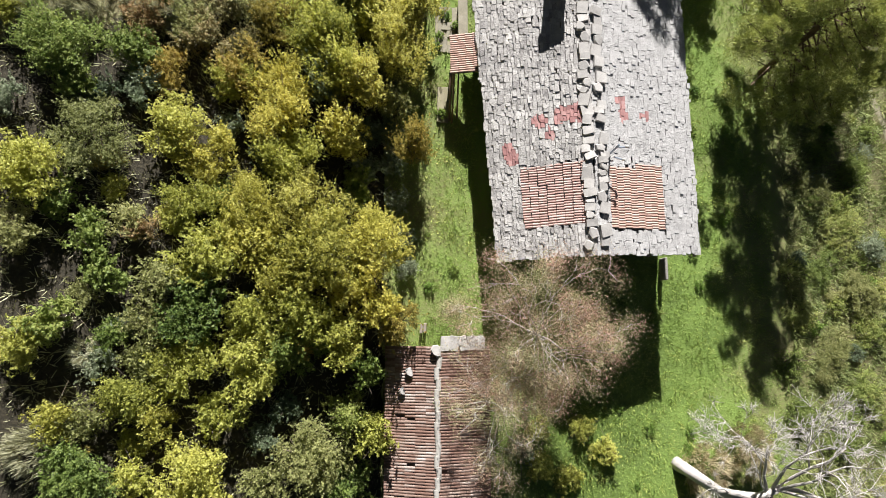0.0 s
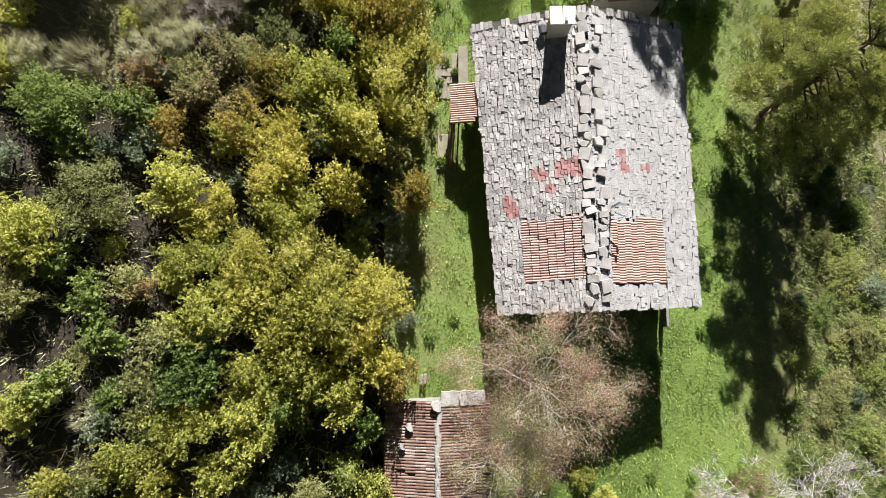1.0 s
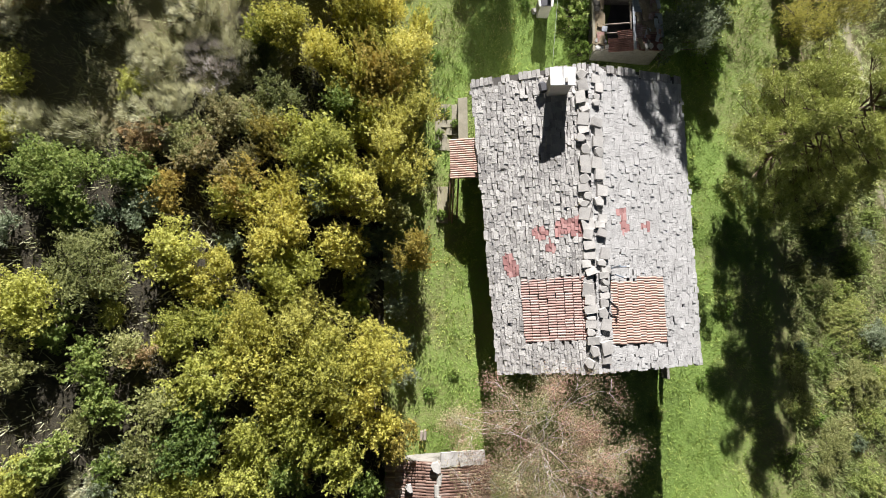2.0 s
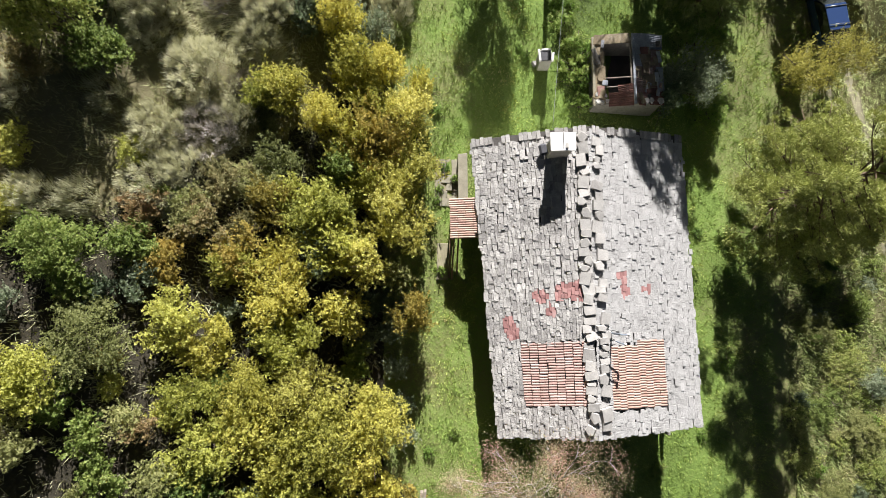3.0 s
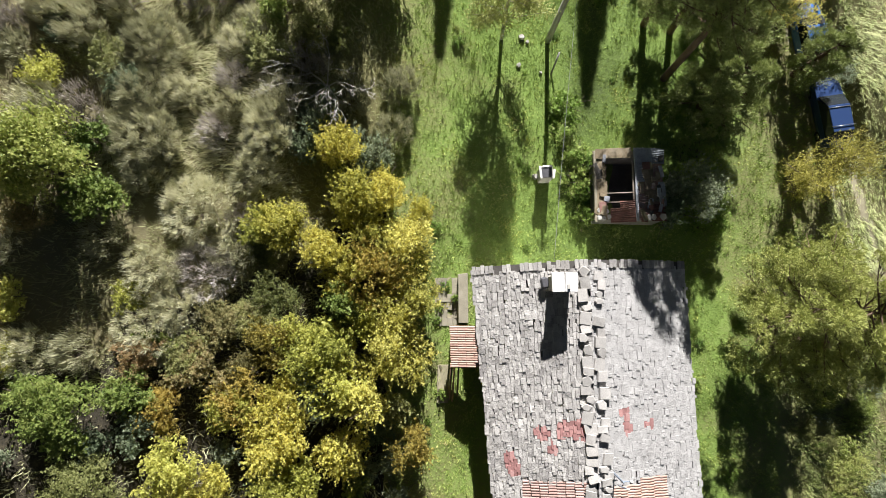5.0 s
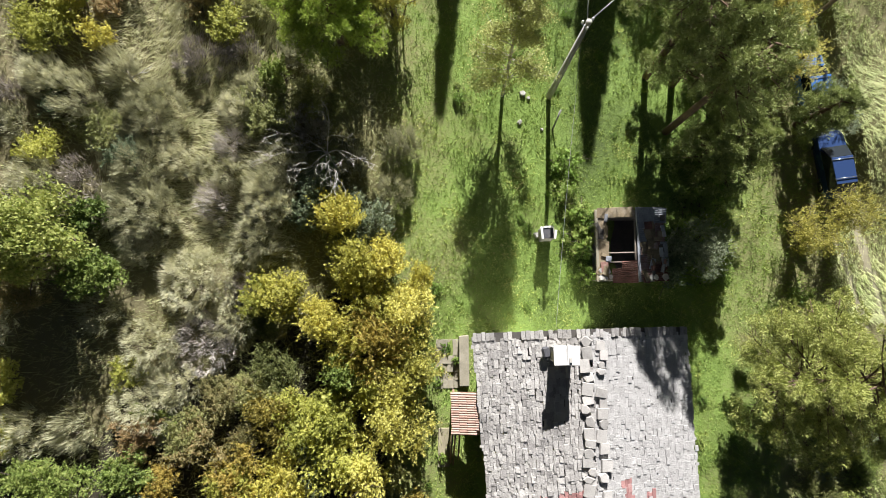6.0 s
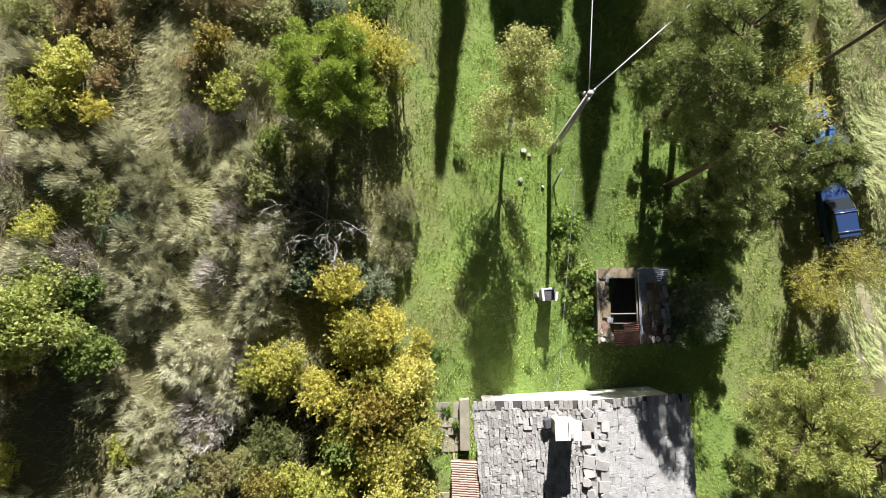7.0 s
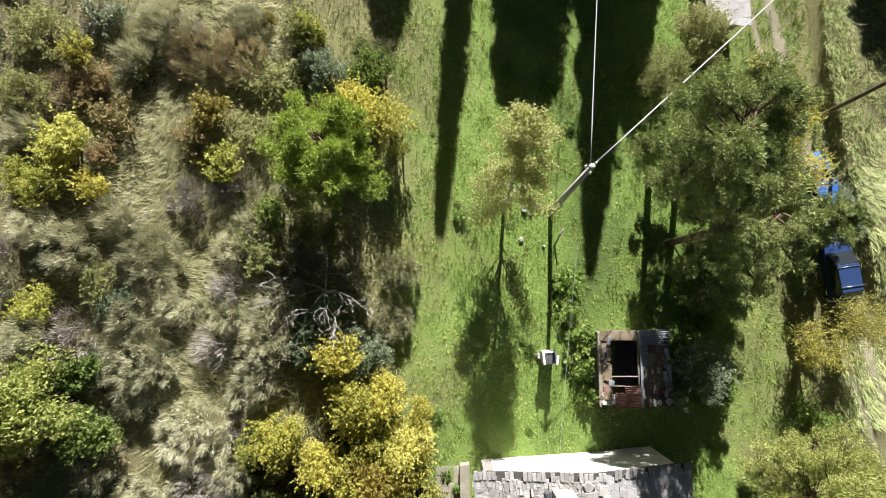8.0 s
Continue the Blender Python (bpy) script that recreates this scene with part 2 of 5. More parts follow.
def poly_mesh(name, verts, faces, mat, smooth=False):
    me = bpy.data.meshes.new(name)
    me.from_pydata([tuple(v) for v in verts], [], faces)
    me.materials.append(mat)
    if smooth:
        me.polygons.foreach_set("use_smooth", [True] * len(me.polygons))
    me.update()
    return me


def part(name, data, mat, parent=None, label=""):
    """Links a mesh or bmesh as one object, under a thing or part."""
    if isinstance(data, bmesh.types.BMesh):
        me = bpy.data.meshes.new(name)
        data.normal_update()
        data.to_mesh(me)
        data.free()
        data = me
    if mat is not None and not data.materials:
        data.materials.append(mat)
    ob = new(name, data)
    ob.parent = parent
    return tagged(ob, label)


def empty(name, m, label, category, group="", kind=""):
    ob = new(name)
    ob.matrix_basis = m
    return tagged(ob, label, category, group, kind)


def prism(poly, vec, bevel=0.0):
    """A solid from a polygon pushed along a vector."""
    bm = bmesh.new()
    a = [bm.verts.new(p) for p in poly]
    b = [bm.verts.new(Vector(p) + Vector(vec)) for p in poly]
    bm.faces.new(a)
    bm.faces.new(b[::-1])
    n = len(a)
    for i in range(n):
        bm.faces.new((a[i], b[i], b[(i + 1) % n], a[(i + 1) % n]))
    bmesh.ops.recalc_face_normals(bm, faces=bm.faces)
    if bevel:
        bmesh.ops.bevel(bm, geom=bm.edges[:], offset=bevel, segments=1, affect="EDGES")
    return bm


def box(cx, cy, cz, sx, sy, sz, bevel=0.01, turn=0.0):
    x, y = sx / 2, sy / 2
    bm = prism([(-x, -y, -sz / 2), (x, -y, -sz / 2), (x, y, -sz / 2), (-x, y, -sz / 2)], (0, 0, sz), bevel)
    bmesh.ops.transform(bm, matrix=pose(cx, cy, cz, 0, 0, turn), verts=bm.verts)
    return bm


def tubes(runs, sides=5):
    """Vertices and faces of tapered tubes along runs of (points, radii)."""
    verts, faces = [], []
    for pts, rad in runs:
        base = len(verts)
        for i, p in enumerate(pts):
            d = (Vector(pts[min(i + 1, len(pts) - 1)]) - Vector(pts[max(i - 1, 0)])).normalized()
            u = d.orthogonal().normalized()
            v = d.cross(u)
            for s in range(sides):
                a = 2 * math.pi * s / sides
                verts.append(Vector(p) + (u * math.cos(a) + v * math.sin(a)) * rad[i])
        for i in range(len(pts) - 1):
            for s in range(sides):
                a, b = base + i * sides + s, base + i * sides + (s + 1) % sides
                faces.append((a, b, b + sides, a + sides))
        faces.append(tuple(base + (len(pts) - 1) * sides + s for s in range(sides)))
        faces.append(tuple(base + s for s in reversed(range(sides))))
    return verts, faces


def tube_mesh(name, runs, mat, sides=5):
    return poly_mesh(name, *tubes(runs, sides), mat, True)


# ---- ground ----
def ground_sheet():
    xs = np.concatenate(([-3000, -1200, -500, -200, -100, -60], np.arange(-40, 19, 0.5), np.arange(19, 26, 0.25), np.arange(26, 45, 0.5), [60, 100, 200, 500, 1200, 3000]))
    ys = np.concatenate(([-3000, -1200, -500, -200, -100, -60], np.arange(-40, 70, 0.5), [80, 100, 200, 500, 1200, 3000]))
    X, Y = np.meshgrid(xs, ys)
    Z = ground_z(X, Y)
    nx, ny = len(xs), len(ys)
    faces = [(j * nx + i, j * nx + i + 1, (j + 1) * nx + i + 1, (j + 1) * nx + i) for j in range(ny - 1) for i in range(nx - 1)]
    m, nt, bsdf = fresh("grassy_earth")
    at = nt.nodes.new("ShaderNodeNewGeometry")
    split = nt.nodes.new("ShaderNodeSeparateXYZ")
    nt.links.new(at.outputs["Position"], split.inputs[0])
    broad = noise_node(nt, 0.35, 5, 0.6, at.outputs["Position"])
    grain = noise_node(nt, 7.0, 6, 0.7, at.outputs["Position"])
    dry = math_node(nt, "ADD", math_node(nt, "MULTIPLY", math_node(nt, "ABSOLUTE", math_node(nt, "SUBTRACT", split.outputs[0], 8.0), 0), 0.055), math_node(nt, "MULTIPLY", broad, 0.9))
    f = math_node(nt, "ADD", math_node(nt, "MULTIPLY", dry, 0.55), math_node(nt, "MULTIPLY", math_node(nt, "SUBTRACT", grain, 0.5), 0.5))
    col = ramp(nt, ((0.1, (0.06, 0.085, 0.022)), (0.4, (0.165, 0.25, 0.048)), (0.62, (0.19, 0.18, 0.075)), (0.95, (0.17, 0.15, 0.08))))
    nt.links.new(f, col.inputs["Fac"])
    shaded_litter = ramp(nt, ((0.3, (0.02, 0.018, 0.011)), (0.55, (0.045, 0.038, 0.023)), (0.8, (0.11, 0.088, 0.05))))
    nt.links.new(grain, shaded_litter.inputs["Fac"])
    # leaf litter lies in the thicket, within a ragged line; its colour includes the shrubs' shade
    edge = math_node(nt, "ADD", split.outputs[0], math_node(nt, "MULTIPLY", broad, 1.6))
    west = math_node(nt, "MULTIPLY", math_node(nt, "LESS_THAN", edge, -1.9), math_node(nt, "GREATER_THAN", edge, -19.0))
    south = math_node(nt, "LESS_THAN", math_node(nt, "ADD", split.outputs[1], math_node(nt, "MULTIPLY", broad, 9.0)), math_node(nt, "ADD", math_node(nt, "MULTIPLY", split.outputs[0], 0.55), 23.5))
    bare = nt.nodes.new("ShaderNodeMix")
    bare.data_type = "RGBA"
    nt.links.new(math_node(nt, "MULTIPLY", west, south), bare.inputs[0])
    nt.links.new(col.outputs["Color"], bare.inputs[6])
    nt.links.new(shaded_litter.outputs["Color"], bare.inputs[7])
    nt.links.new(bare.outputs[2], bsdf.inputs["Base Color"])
    bsdf.inputs["Roughness"].default_value = 0.95
    b = nt.nodes.new("ShaderNodeBump")
    b.inputs["Strength"].default_value, b.inputs["Distance"].default_value = 0.7, 0.08
    nt.links.new(grain, b.inputs["Height"])
    nt.links.new(b.outputs["Normal"], bsdf.inputs["Normal"])
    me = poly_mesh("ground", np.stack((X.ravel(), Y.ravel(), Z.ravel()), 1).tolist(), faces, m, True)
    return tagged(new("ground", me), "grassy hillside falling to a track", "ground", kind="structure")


ground_sheet()


def rut(points, width, seed):
    """One wheel rut of the dirt track, laid just above the ground."""
    rng = np.random.default_rng(seed)
    P = np.array(points, float)
    s = np.concatenate(([0], np.cumsum(np.hypot(*np.diff(P, axis=0).T))))
    q = np.arange(0, s[-1], 0.3)
    cx, cy = np.interp(q, s, P[:, 0]), np.interp(q, s, P[:, 1])
    tx, ty = np.gradient(cx), np.gradient(cy)
    l = np.hypot(tx, ty)
    verts, faces = [], []
    for i in range(len(q)):
        for k, f in enumerate((-1, -0.4, 0.4, 1)):
            w = f * width / 2 * (1 + (rng.uniform(-0.35, 0.35) if abs(f) == 1 else 0))
            x, y = cx[i] + ty[i] / l[i] * w, cy[i] - tx[i] / l[i] * w
            verts.append((x, y, gz(x, y) + (0.03 if abs(f) < 1 else 0.005)))
    for i in range(len(q) - 1):
        faces += [(i * 4 + k, i * 4 + k + 1, i * 4 + k + 5, i * 4 + k + 4) for k in range(3)]
    ob = new("track", poly_mesh("track", verts, faces, M["dirt"], True))
    return tagged(ob, "bare pale dirt wheel rut in the grass", "track", kind="structure")


TRACK = [(17.0, 46), (18.0, 40), (19.4, 34.5), (20.5, 30), (21.7, 25.5), (23.0, 20), (24.4, 15.2), (26.2, 10), (29, 2), (32, -8)]
rut([(x - 0.75, y) for x, y in TRACK], 0.42, 3)
rut([(x + 0.75, y) for x, y in TRACK], 0.7, 4)


# ---- house ----
WEST_EAVE = (Vector((2.42, 2.23, 5.15)), Vector((1.29, 15.25, 5.15)))
EAST_EAVE = (Vector((11.31, 2.60, 4.72)), Vector((10.80, 15.50, 4.85)))
RIDGE = (Vector((6.30, 2.40, 6.58)), Vector((6.17, 15.48, 6.52)))


def on_roof(side, u, v):
    """A point of a roof slope: u from eave to ridge, v from the south gable to the north one."""
    eave = WEST_EAVE if side == "west" else EAST_EAVE
    return eave[0].lerp(eave[1], v).lerp(RIDGE[0].lerp(RIDGE[1], v), u)


def roof_turn(side, u, v):
    """Axes of the slope there: x down the slope, y along the ridge, z out of the roof."""
    down = (on_roof(side, 0, v) - on_roof(side, 1, v)).normalized()
    along = (on_roof(side, u, 1) - on_roof(side, u, 0)).normalized()
    out = down.cross(along).normalized()
    if out.z < 0:
        out = -out
    along = out.cross(down)
    return Matrix((down, along, out)).transposed().to_4x4()


def slab_points(rng, chip=0.07):
    """A rough slab of size one by one by one: corner points below and above."""
    ring = []
    for cx, cy in ((-0.5, -0.5), (0.5, -0.5), (0.5, 0.5), (-0.5, 0.5)):
        if rng.random() < 0.35 and cx > 0:
            ring.append((cx * (1 - rng.uniform(0.1, 0.3)), cy * rng.uniform(0.94, 1.03)))
            ring.append((cx * rng.uniform(0.94, 1.05), cy * (1 - rng.uniform(0.12, 0.35))))
            if cy > 0:
                ring[-1], ring[-2] = ring[-2], ring[-1]
        else:
            ring.append((cx * (1 + rng.uniform(-chip, chip)), cy * (1 + rng.uniform(-chip, chip))))
    low = [(x, y, -0.5) for x, y in ring]
    mid = [(x, y, 0.1) for x, y in ring]
    top = [(x * 0.955, y * 0.97, 0.5 + rng.uniform(-0.1, 0.1)) for x, y in ring]
    return low + mid + top, len(ring)


def slab_faces(n, start=0):
    f = []
    for level in (0, n):
        f += [(start + level + i, start + level + (i + 1) % n, start + level + n + (i + 1) % n, start + level + n + i) for i in range(n)]
    f.append(tuple(start + 2 * n + i for i in range(n)))
    return f


SLABS = []
_rng = np.random.default_rng(5)
for _ in range(14):
    pts, n = slab_points(_rng)
    SLABS.append((np.array(pts), n))


ROCKS = []
for _ in range(12):
    n = int(_rng.integers(5, 8))
    turn = np.sort(np.arange(n) / n * 2 * math.pi + _rng.uniform(-0.3, 0.3, n))
    ring = np.stack((np.cos(turn), np.sin(turn)), 1) * _rng.uniform(0.42, 0.62, (n, 1))
    low, mid = np.column_stack((ring, np.full(n, -0.5))), np.column_stack((ring, np.full(n, 0.15)))
    top = np.column_stack((ring * 0.86, 0.5 + _rng.uniform(-0.15, 0.15, n)))
    ROCKS.append((np.concatenate((low, mid, top)), n))


def rock_mesh(k, mat):
    pts, n = ROCKS[k % len(ROCKS)]
    return poly_mesh("stone", pts.tolist(), slab_faces(n), mat)


def slab_mesh(k, mat):
    pts, n = SLABS[k]
    return poly_mesh("slate", pts.tolist(), slab_faces(n), mat)


def joined_slabs(name, poses, mat, parent, label):
    """Many slabs as one mesh."""
    verts, faces = [], []
    for k, m in poses:
        pts, n = SLABS[k]
        A = np.array(m)
        faces += slab_faces(n, len(verts))
        verts += (pts @ A[:3, :3].T + A[:3, 3]).tolist()
    ob = part(name, poly_mesh(name, verts, faces, mat), None, parent, label)
    return tagged(ob, kind="stuff")


house = empty("house", pose(6.3, 9.0, gz(6.3, 9.0)), "old farmhouse with a stone slab roof and patches of clay tile", "house")
HOUSE_BACK = house.matrix_basis.inverted()


def house_part(name, data, mat, parent=None, label=""):
    """A part given in world metres, hung under the house."""
    ob = part(name, data, mat, parent or house, label)
    if parent is None:
        ob.matrix_parent_inverse = HOUSE_BACK
    return ob


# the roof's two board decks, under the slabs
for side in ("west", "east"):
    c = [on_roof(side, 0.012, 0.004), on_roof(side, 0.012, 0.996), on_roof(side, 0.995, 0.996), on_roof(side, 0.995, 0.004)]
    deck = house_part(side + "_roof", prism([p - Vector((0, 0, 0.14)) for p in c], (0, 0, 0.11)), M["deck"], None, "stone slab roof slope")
    if side == "west":
        roof_w = deck
    else:
        roof_e = deck

# walls, half a metre thick, standing inside the eaves
WALL = {k: v for k, v in (("sw", (2.85, 2.62)), ("nw", (1.75, 15.10)), ("ne", (10.32, 15.30)), ("se", (10.80, 2.92)))}


def house_wall(name, a, b, top_a, top_b, mat, label, apex=None):
    a, b = Vector((*WALL[a], 0)), Vector((*WALL[b], 0))
    inward = Vector((-(b - a).y, (b - a).x, 0)).normalized() * 0.45
    poly = [a + Vector((0, 0, -2.2)), b + Vector((0, 0, -2.2)), b + Vector((0, 0, top_b))]
    if apex:
        poly.append(Vector(apex))
    poly.append(a + Vector((0, 0, top_a)))
    return house_part(name, prism(poly, inward), mat, None, label)


house_wall("south_wall", "sw", "se", 5.15, 4.70, M["stone_wall"], "shaded rubble stone gable wall", (6.28, 2.78, 6.36))
house_wall("north_wall", "ne", "nw", 4.85, 5.15, M["plaster"], "sunlit white plastered gable wall", (6.18, 15.20, 6.34))
house_wall("west_wall", "nw", "sw", 5.12, 5.12, M["stone_wall"], "rubble stone side wall")
house_wall("east_wall", "se", "ne", 4.70, 4.82, M["stone_wall"], "rubble stone side wall")

# patches of clay tile: slope, u range, v range
PATCHES = {"west": (0.30, 0.965, 0.095, 0.298), "east": (0.345, 0.86, 0.075, 0.275)}


def in_patch(side, u, v):
    u0, u1, v0, v1 = PATCHES[side]
    return u0 < u < u1 and v0 < v < v1 + (0.02 * (1 - u) if side == "east" else 0)


RED = {"west": ((0.20, 0.36, 0.05), (0.24, 0.33, 0.05), (0.53, 0.45, 0.05), (0.74, 0.46, 0.06), (0.9, 0.45, 0.06), (0.62, 0.40, 0.03), (0.85, 0.48, 0.04)),
       "east": ((0.72, 0.50, 0.035), (0.70, 0.455, 0.035), (0.48, 0.46, 0.03))}


def is_red(side, u, v):
    return any(math.hypot((u - a) * 4.4 / 13.2, v - b) < r * 0.47 for a, b, r in RED[side])


def lay_slabs(side, roof, mat, expose, thick, tilt, sway, seed, sizes, proud, step):
    """Courses of slabs from the eave up; the southern stretch as single slabs, the rest joined. proud: the share of slabs that stand up by a step."""
    rng = np.random.default_rng(seed)
    length = (on_roof(side, 0, 0.5) - on_roof(side, 1, 0.5)).length
    run = 13.15
    courses = int(length / expose)
    single, rest, red = [], [], []
    for c in range(courses + 1):
        u = (c + 0.35) * expose / length
        if u > 1.0:
            break
        y = -0.03 + rng.uniform(-0.1, 0)
        wave = rng.uniform(0, 6.28)
        while y < run + 0.02:
            w = rng.choice(sizes) * rng.uniform(0.85, 1.15)
            v = (y + w / 2) / run
            y += w
            if v > 0.978 or in_patch(side, u, v):
                continue
            uu = u + rng.normal(0, 0.006) + 0.006 * math.sin(wave + v * 21)
            t = thick * rng.uniform(0.8, 1.3)
            p = on_roof(side, uu, v)
            lift = 0.02 + t / 2 + rng.uniform(0, 0.008)
            if rng.random() < proud:
                lift += step * rng.uniform(0.6, 1.3)
            m = Matrix.Translation(p) @ roof_turn(side, uu, v) @ Matrix.Translation((0, 0, lift)) @ pose(0, 0, 0, rng.normal(0, sway), -tilt + rng.normal(0, sway * 0.6), rng.normal(0, sway * 0.9))
            m = m @ Matrix.Diagonal((expose * rng.uniform(1.35, 1.7), w * rng.uniform(0.97, 1.03), t, 1))
            entry = (int(rng.integers(len(SLABS))), m)
            if is_red(side, uu, v):
                red.append(entry)
            elif v < 0.45 and len(single) < 295:
                single.append(entry)
            else:
                rest.append(entry)
    meshes = {}
    for entries, mt, key in ((single, mat, "a"), (red, M["slate_red"], "r")):
        for k, m in entries:
            if (k, key) not in meshes:
                meshes[k, key] = slab_mesh(k, mt)
            ob = part("slate", meshes[k, key], None, roof)
            ob.matrix_basis = m
            ob.matrix_parent_inverse = Matrix()
    joined_slabs("slate_field", rest, mat, roof, "courses of weathered stone slabs")


def double_tile(length, width, mat, rolls=2, high=0.038):
    """A clay tile with rounded rolls that run down the slope."""
    n = rolls * 6
    ys = [(-0.5 + i / n) * width for i in range(n + 1)]
    zs = [high * abs(math.sin(math.pi * rolls * i / n)) ** 0.8 for i in range(n + 1)]
    verts, faces = [], []
    for x, lift in ((-length / 2, 0.0), (length / 2, 0.04)):
        verts += [(x, y, z + lift) for y, z in zip(ys, zs)]
    for x in (length / 2,):
        verts += [(x, y, -0.02) for y in ys]
    k = n + 1
    for i in range(n):
        faces += [(i, i + k, i + 1 + k, i + 1), (i + k, i + 2 * k, i + 1 + 2 * k, i + 1 + k)]
    return poly_mesh("tile", verts, faces, mat, False)


def lay_tiles(side, roof, mat, seed, cols, rows):
    rng = np.random.default_rng(seed)
    u0, u1, v0, v1 = PATCHES[side]
    length = (on_roof(side, u0, 0.2) - on_roof(side, u1, 0.2)).length
    run = (v1 - v0) * 13.15
    me = double_tile(length / cols * (0.93 if side == "west" else 0.965), run / rows * 1.0, mat)
    for c in range(cols):
        slip = rng.uniform(-0.05, 0.05) + (0.0 if side == "west" else 0.14 * (c % 2)) + 0.02 * c
        for r in range(rows + (1 if side == "east" and c < cols // 2 else 0)):
            u, v = u0 + (c + 0.5) / cols * (u1 - u0), v0 + (r + 0.5 + slip) / rows * (v1 - v0)
            ob = part("tile", me, None, roof)
            ob.matrix_basis = Matrix.Translation(on_roof(side, u, v)) @ roof_turn(side, u, v) @ pose(rng.normal(0, 0.012), rng.normal(0, 0.006), 0.03 + rng.uniform(0, 0.012), rng.normal(0, 0.6), rng.normal(0, 0.8), rng.normal(0, 1.0))
            ob.matrix_parent_inverse = Matrix()


def ridge_stones(roof, seed):
    """Large loose capping stones in two uneven rows along the ridge, and a row across each gable's edge."""
    rng = np.random.default_rng(seed)
    meshes = [rock_mesh(k, M["ridge"]) for k in range(5)] + [slab_mesh(k, M["ridge"]) for k in range(7)]
    flat = [slab_mesh(k, M["slate"]) for k in range(len(SLABS))]
    for row, (side, off) in enumerate((("west", 0.955), ("east", 0.93))):
        y = 0.1 if row == 0 else 0.3
        while y < 12.5:
            w = rng.uniform(0.22, 0.50)
            v = (y + w / 2) / 13.15
            y += w + rng.uniform(-0.02, 0.07)
            u = off + rng.normal(0, 0.012)
            if row == 1 and rng.random() < 0.12:
                continue
            ob = part("ridge_stone", meshes[int(rng.integers(12))], None, roof)
            t = rng.uniform(0.06, 0.14)
            ob.matrix_basis = Matrix.Translation(on_roof(side, min(u, 1), v)) @ roof_turn(side, 0.9, v) @ Matrix.Translation((0, 0, 0.10 + t / 2)) @ pose(0, 0, 0, rng.normal(0, 4), rng.normal(-3, 4), rng.normal(0, 8)) @ Matrix.Diagonal((rng.uniform(0.34, 0.52), w * 1.12, t, 1))
            ob.matrix_parent_inverse = Matrix()
    for side, n in (("west", 26), ("east", 26)):
        for i in range(n):
            u = (i + 0.5) / n
            if rng.random() < 0.2:
                continue
            ob = part("verge_stone", flat[int(rng.integers(len(SLABS)))], None, roof_w if side == "west" else roof_e)
            ob.matrix_basis = Matrix.Translation(on_roof(side, u, 0.984 + rng.normal(0, 0.0008))) @ roof_turn(side, u, 1) @ pose(0, 0, 0.085 + rng.uniform(0, 0.03), rng.normal(1, 2), rng.normal(-2, 2), rng.normal(0, 2)) @ Matrix.Diagonal((4.6 / n * rng.uniform(0.92, 1.06), rng.uniform(0.34, 0.40), rng.uniform(0.035, 0.05), 1))
            ob.matrix_parent_inverse = Matrix()


lay_slabs("west", roof_w, M["slate"], 0.140, 0.052, 14.0, 3.2, 11, (0.13, 0.18, 0.24, 0.31, 0.40), 0.10, 0.022)
lay_slabs("east", roof_e, M["slate_e"], 0.125, 0.026, 4.5, 1.8, 12, (0.14, 0.20, 0.28, 0.36), 0.20, 0.026)
lay_tiles("west", roof_w, M["tile"], 13, 8, 12)
lay_tiles("east", roof_e, M["tile_new"], 14, 8, 12)
ridge_stones(roof_w, 15)

# rafters and the ends of the gable under the southern edge
for side in ("west", "east"):
    for u in (0.03, 0.5, 0.93):
        a = on_roof(side, u, 0.0) + Vector((0, 0.1, -0.24))
        house_part("purlin", box(a.x, a.y + 0.2, a.z, 0.14, 0.9, 0.14, 0.015), M["wood"], None)

# chimney
chimney = house_part("chimney", box(4.93, 14.42, 6.63, 0.86, 0.62, 1.86, 0.03), M["concrete"], None, "plastered chimney with two white cap slabs")
part("cap_slab", box(4.66, 14.42, 7.61, 0.52, 0.78, 0.09, 0.012, 1.5), M["cap"], chimney)
part("cap_slab", box(5.19, 14.42, 7.63, 0.50, 0.78, 0.09, 0.012, -1.5), M["cap"], chimney)
part("cap_block", box(5.07, 14.24, 7.70, 0.11, 0.2, 0.07, 0.01, 0), M["concrete"], chimney)
part("flashing", box(4.32, 14.45, 6.32, 0.34, 0.5, 0.22, 0.08, 12), M["dark_cloth"], chimney, "crumpled dark felt")

# bracket of the old power line on the ridge
mast = house_part("line_bracket", box(7.02, 6.62, 7.0, 0.07, 0.07, 1.4, 0.01), M["steel"], None, "steel post with porcelain insulators")
part("crossarm", box(7.2, 6.60, 7.45, 0.42, 0.05, 0.05, 0.008), M["steel"], mast)
part("crossarm", box(7.2, 6.25, 7.0, 0.42, 0.05, 0.05, 0.008, -20), M["steel"], mast)


def insulator(x, y, z, parent):
    runs = [([(x, y, z), (x, y, z + 0.03), (x, y, z + 0.09), (x, y, z + 0.12)], [0.055, 0.06, 0.05, 0.02])]
    part("insulator", tube_mesh("insulator", runs, M["porcelain"], 10), None, parent)


insulator(7.38, 6.60, 7.48, mast)
insulator(7.38, 6.19, 7.03, mast)

# tiled lean-to roof against the west wall, on posts, with spars leaning below it
leanto = empty("lean_to", pose(1.0, 11.7, gz(1.0, 11.7)), "small lean-to with an orange clay tile roof on posts", "lean-to")
LB = leanto.matrix_basis.inverted()


def lean_part(name, data, mat, label=""):
    ob = part(name, data, mat, leanto, label)
    ob.matrix_parent_inverse = LB
    return ob


